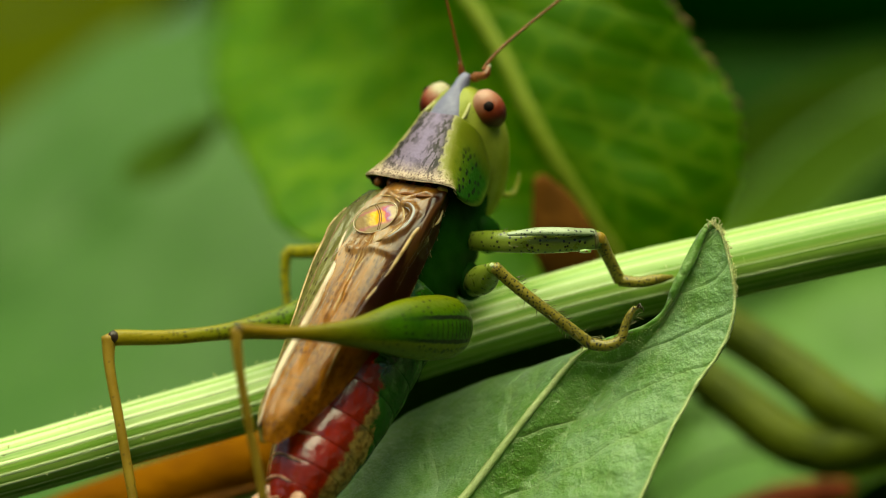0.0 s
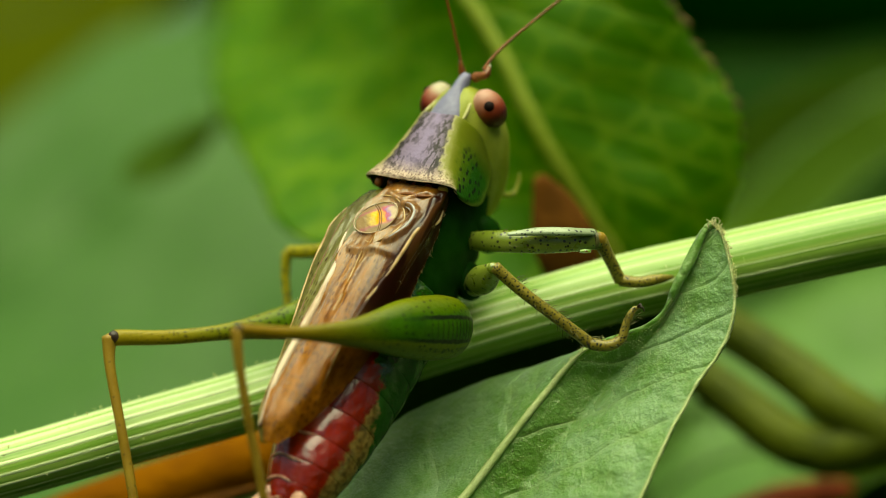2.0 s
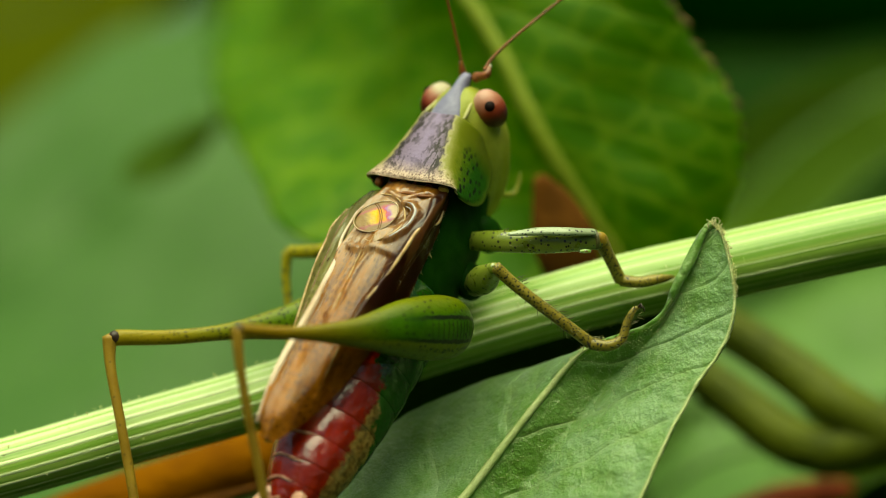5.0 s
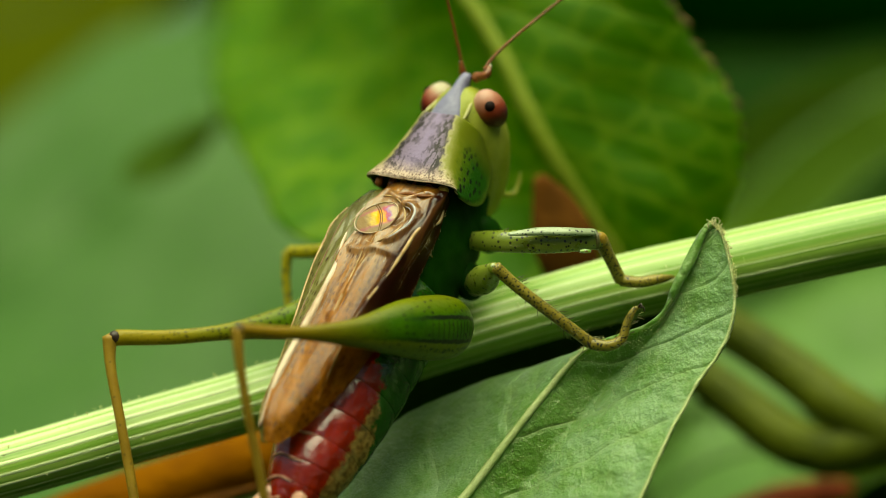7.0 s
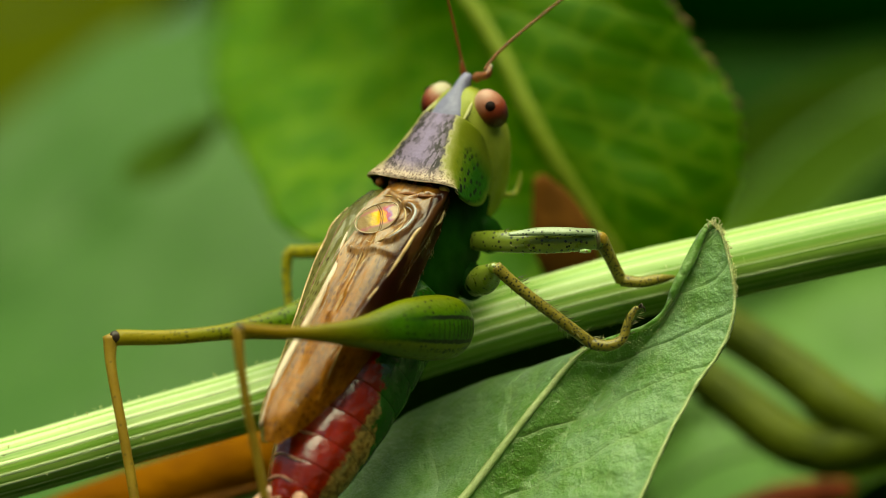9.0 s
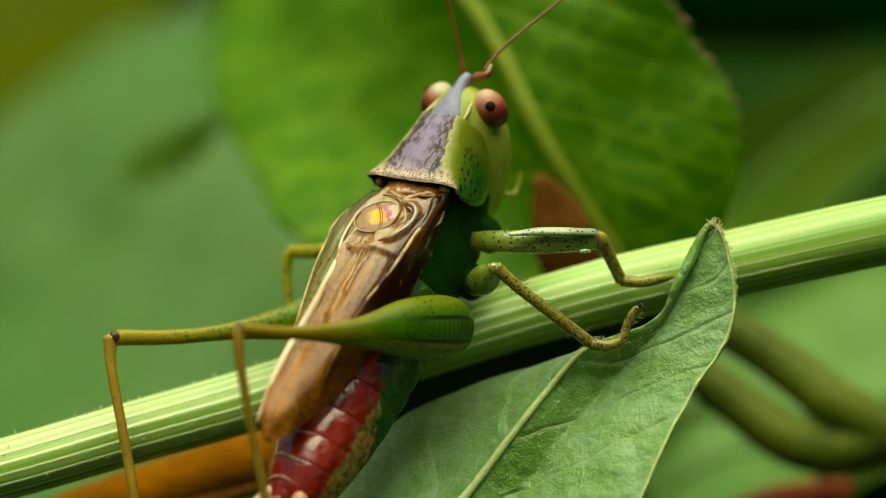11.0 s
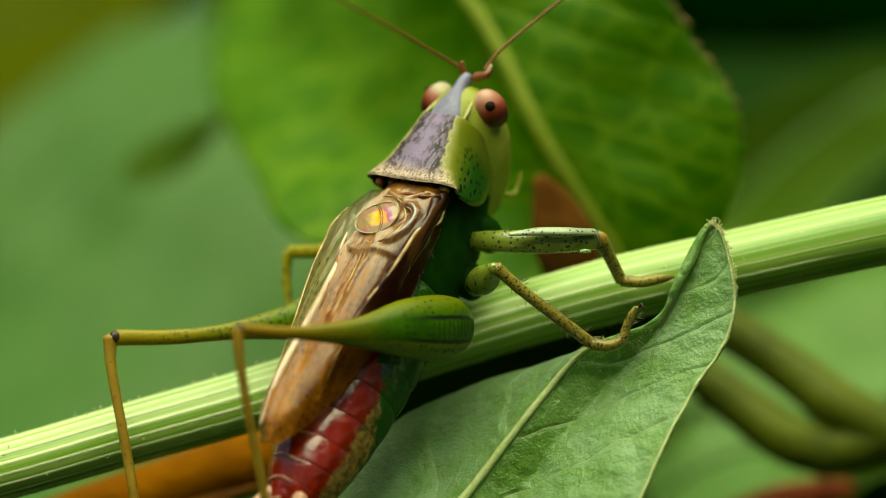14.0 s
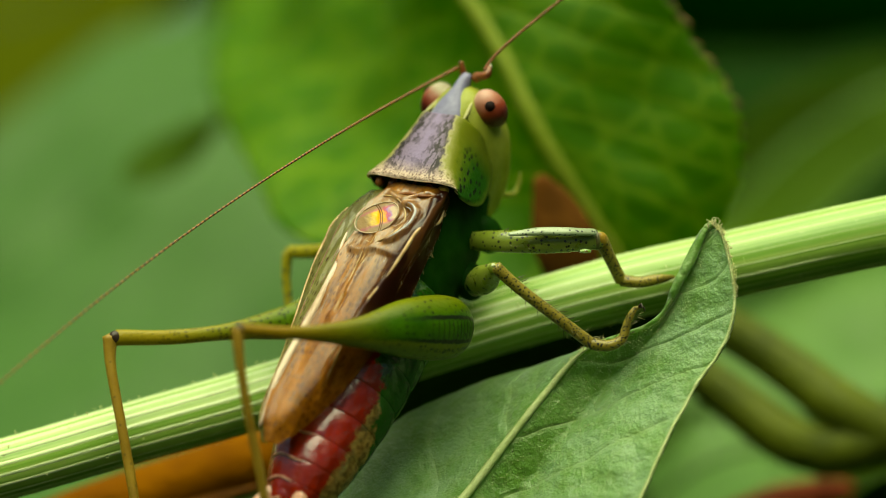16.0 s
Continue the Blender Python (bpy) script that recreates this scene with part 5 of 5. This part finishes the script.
    # pale lines on the fold beside the drum, the shoulder vein and the curled ridge between them
    ridge(right, rv, RIGHT_HINGE, [(-0.32, 0.61), (-0.82, 0.88), (-1.33, 1.17), (-1.87, 1.25), (-2.52, 1.12), (-3.48, 0.83), (-5.48, 0.79), (-7.58, 0.83), (-9.29, 0.78)], [0.04, 0.05, 0.05, 0.05, 0.05, 0.10, 0.15, 0.13, 0.06], BLUSH, -0.05)
    ridge(right, rv, RIGHT_HINGE, [(-0.40, -1.32), (-0.92, -1.41), (-1.63, -1.37), (-2.52, -1.34), (-3.51, -1.18), (-4.95, -0.85), (-6.55, -0.74), (-8.01, -0.60)], [0.04, 0.055, 0.06, 0.06, 0.055, 0.05, 0.04, 0.02], VEIN, -0.015)
    ridge(right, rv, RIGHT_HINGE, [(-0.82, -0.39), (-0.85, -0.74), (-1.11, -1.02), (-1.59, -1.05), (-2.03, -0.82), (-2.29, -0.56)], [0.02, 0.035, 0.05, 0.05, 0.04, 0.02], GLASSY, 0.0)
    ridge(right, rv, RIGHT_HINGE, [(-0.92, -0.50), (-1.02, -0.78), (-1.25, -0.90), (-1.60, -0.90), (-1.95, -0.70)], [0.015, 0.03, 0.035, 0.03, 0.015], GLASSY, 0.0)
    ridge(right, rv, RIGHT_HINGE, [(-2.10, -0.07), (-2.40, -0.14), (-2.90, -0.17), (-3.51, -0.08), (-4.35, -0.07)], [0.04, 0.04, 0.035, 0.03, 0.015], VEIN, -0.01)
    ridge(right, rv, RIGHT_HINGE, [(-0.99, 0.93), (-1.56, 0.90), (-2.12, 0.58), (-2.43, 0.03), (-2.15, -0.58), (-1.55, -0.76), (-0.98, -0.47), (-0.63, 0.06), (-0.59, 0.69)], [0.02, 0.035, 0.04, 0.04, 0.035, 0.03, 0.03, 0.03, 0.02], VEIN, 0.0)
    ridge(right, rv, RIGHT_HINGE, [(-0.58, 0.30), (-0.37, -0.16), (-0.41, -0.75), (-0.25, -1.16)], [0.03, 0.07, 0.07, 0.03], RUSSET, 0.02)
    ridge(right, rv, RIGHT_HINGE, [(-2.75, 0.13), (-3.94, 0.10), (-5.39, 0.11), (-7.03, 0.16)], [0.02, 0.035, 0.03, 0.015], VEIN, 0.0)
    rnd = np.random.RandomState(12)
    edge = rv[6:86, 1]
    roots = [edge[rnd.randint(0, len(edge))] for _ in range(60)] + [rv[rnd.randint(4, 80), 22] for _ in range(16)]
    hairs("wing_hairs", roots, [np.array((-0.9, -0.8, 0.25)) for _ in roots], 0.24, 0.0035, VEIN, right, "fine pale hairs along the wing's side", 71, jitter=0.25)
    for k in range(11):
        v0 = 0.46 + 0.045 * k
        vein(right, rv, 0.30 + 0.05 * rnd.rand(), v0, 0.94, 0.48 + 0.042 * k, rnd.uniform(0.010, 0.018), VEIN_DARK if k % 2 else VEIN, rnd.uniform(-0.015, 0.015))
    for k in range(5):
        v0 = rnd.uniform(0.05, 0.38)
        vein(right, rv, 0.04 + 0.1 * rnd.rand(), v0, rnd.uniform(0.45, 0.8), v0 + rnd.uniform(-0.05, 0.03), rnd.uniform(0.012, 0.026), VEIN_DARK, rnd.uniform(-0.05, 0.05))
    vein(left, lv, 0.14, 0.95, 0.97, 0.95, 0.075)
    vein(left, lv, 0.10, 0.52, 0.97, 0.6, 0.035, VEIN_DARK)
    vein(left, lv, 0.12, 0.30, 0.95, 0.34, 0.03, VEIN_DARK)
    centre = Vector((-1.52, 0.24, 0.13)) - RIGHT_HINGE
    ang = np.linspace(0, 2 * np.pi, 17)
    slant = Euler((0, 0, radians(32))).to_matrix()
    loop = [tuple(centre + slant @ Vector((0.56 * math.cos(a), 0.76 * math.sin(a), 0.02 - 0.03 * math.cos(2 * a)))) for a in ang]
    tube("drum_rim", loop, [0.022] * 17, RIM, right, "pale raised rim of the drum", steps=60, around=10, ref=(0, 0, 1))
    ball("drum_skin", tuple(centre - Vector((0, 0, 0.03))), (0.54, 0.74, 0.05), DRUM, right, "clear amber drum skin with rainbow film", slant, seg=32)


def build_antennae():
    out = []
    for name, ends in (("left_antenna", 1), ("right_antenna", -1)):
        bow = -0.7 if ends == 1 else 0.7
        hook = 0.0 if ends == 1 else 0.19
        line = [(4 * bow * k * (1 - k) + hook * (1 - math.exp(-45 * k)), 0, 21.0 * k - 0.2) for k in np.linspace(0, 1, 15) ** 2.2]
        ob = tube(name, line, [0.064, 0.056, 0.050, 0.046, 0.042, 0.038, 0.033, 0.028, 0.02], ANTENNA, cricket, "long thin brown ringed feeler", steps=200, around=10)
        out.append(ob)
    return out


build_body()
build_legs()
build_wings()
left_antenna, right_antenna = build_antennae()


drop = ball("dew_drop", (4.49, -0.15, -0.07), (0.20, 0.12, 0.07), DEW, None, seg=20)
tagged(drop, "clear drop of water hanging under the fore thigh", "water drop")


def motions():
    """The insect sways a little, its wings buzz in bouts and its left feeler sweeps."""
    def sway(t, dx, dz=0.0):
        return (t, Matrix.Translation(Vector((dx, 0, dz)) * MM) @ SEAT)

    walk(cricket, [sway(0.0, -0.03), sway(1.8, -0.02), sway(3.0, 0.0), sway(4.2, 0.0), sway(6.3, 0.0), sway(9.0, 0.02), sway(12.5, 0.02), sway(16.0, 0.01)])

    bouts = [(0.0, 1.1), (2.15, 3.3), (4.75, 5.75), (7.55, 8.95), (10.3, 11.55), (13.55, 13.65), (14.25, 15.65)]
    beat = {1: 1.0, 2: 1.0, 4: -1.0, 5: -1.0}
    rest_r, rest_l = pose(0, 0, 0, 0, 0, 0), pose(0, 0, 0, 0, 0, 0)
    rows_r, rows_l = [], []
    for k in range(0, 481):
        t = k / FPS
        on = any(a <= t <= b for a, b in bouts)
        if on and k % 6 in beat:
            a = beat[k % 6]
            r, l = pose(0, 0, 0, 2.5, 0.6, -0.3 + 0.9 * a), pose(0, 0, 0, -1.5, 0.4, 1.2 - 1.3 * a)
        elif (not on and k % 3 == 0) or k in (0, 480):
            r, l = rest_r, rest_l
        else:
            continue
        rows_r.append((t, Matrix.Translation(RIGHT_HINGE * MM) @ r))
        rows_l.append((t, Matrix.Translation(LEFT_HINGE * MM) @ l))
    walk(bpy.data.objects["right_wing"], rows_r)
    walk(bpy.data.objects["left_wing"], rows_l)

    turn = SEAT.to_3x3().inverted()

    def feeler(base, degrees, depth):
        """A feeler that leans by degrees to the left of upright, and by depth out of the upright plane."""
        way = Vector((-math.sin(radians(degrees)), depth, math.cos(radians(degrees)))).normalized()
        side = Vector((-way.z, 0, way.x)).normalized()
        m = Matrix((side, way.cross(side), way)).transposed()
        return Matrix.Translation(base) @ (turn @ m).to_4x4()

    root = INWARD @ (Vector((0.57, 2.40, 6.04)) * MM)
    swing = [(0, 13), (4.2, 13), (6.3, 13), (9.2, 13), (11.3, 13), (12.0, 14), (12.2, 20), (12.5, 28), (12.8, 35), (13.0, 54), (13.1, 76), (13.2, 90), (13.3, 94), (13.4, 88), (13.5, 91), (13.6, 78), (13.7, 63), (13.8, 80), (13.9, 90), (14.0, 63),
             (14.1, 57), (14.2, 54), (14.3, 40), (14.4, 23), (14.5, 20), (14.6, -3), (14.8, -10), (15.0, -24), (15.2, -21), (15.3, -2), (15.4, 36), (15.46, 85), (15.5, 88), (15.54, 90), (15.6, 113), (15.7, 115), (15.8, 119), (16.0, 122)]
    rows = []
    for t, d in swing:
        low = min(1.0, max(0.0, (d - 35) / 55))
        base = root + INWARD.to_3x3() @ (Vector((-0.26, 0.0, -0.30)) * MM * low)
        depth = -0.1 - 0.4 * max(0.0, math.sin(radians(d))) - 0.3 * math.exp(-((d - 84) / 20) ** 2)
        rows.append((t, feeler(base, d + 7.0 - 2.5 * low, depth)))
    walk(left_antenna, rows)
    root2 = INWARD @ (Vector((1.49, 1.80, 5.86)) * MM)
    walk(right_antenna, [(t, feeler(root2, d, 0.1)) for t, d in [(0.0, -57), (16.0, -57)]])


motions()
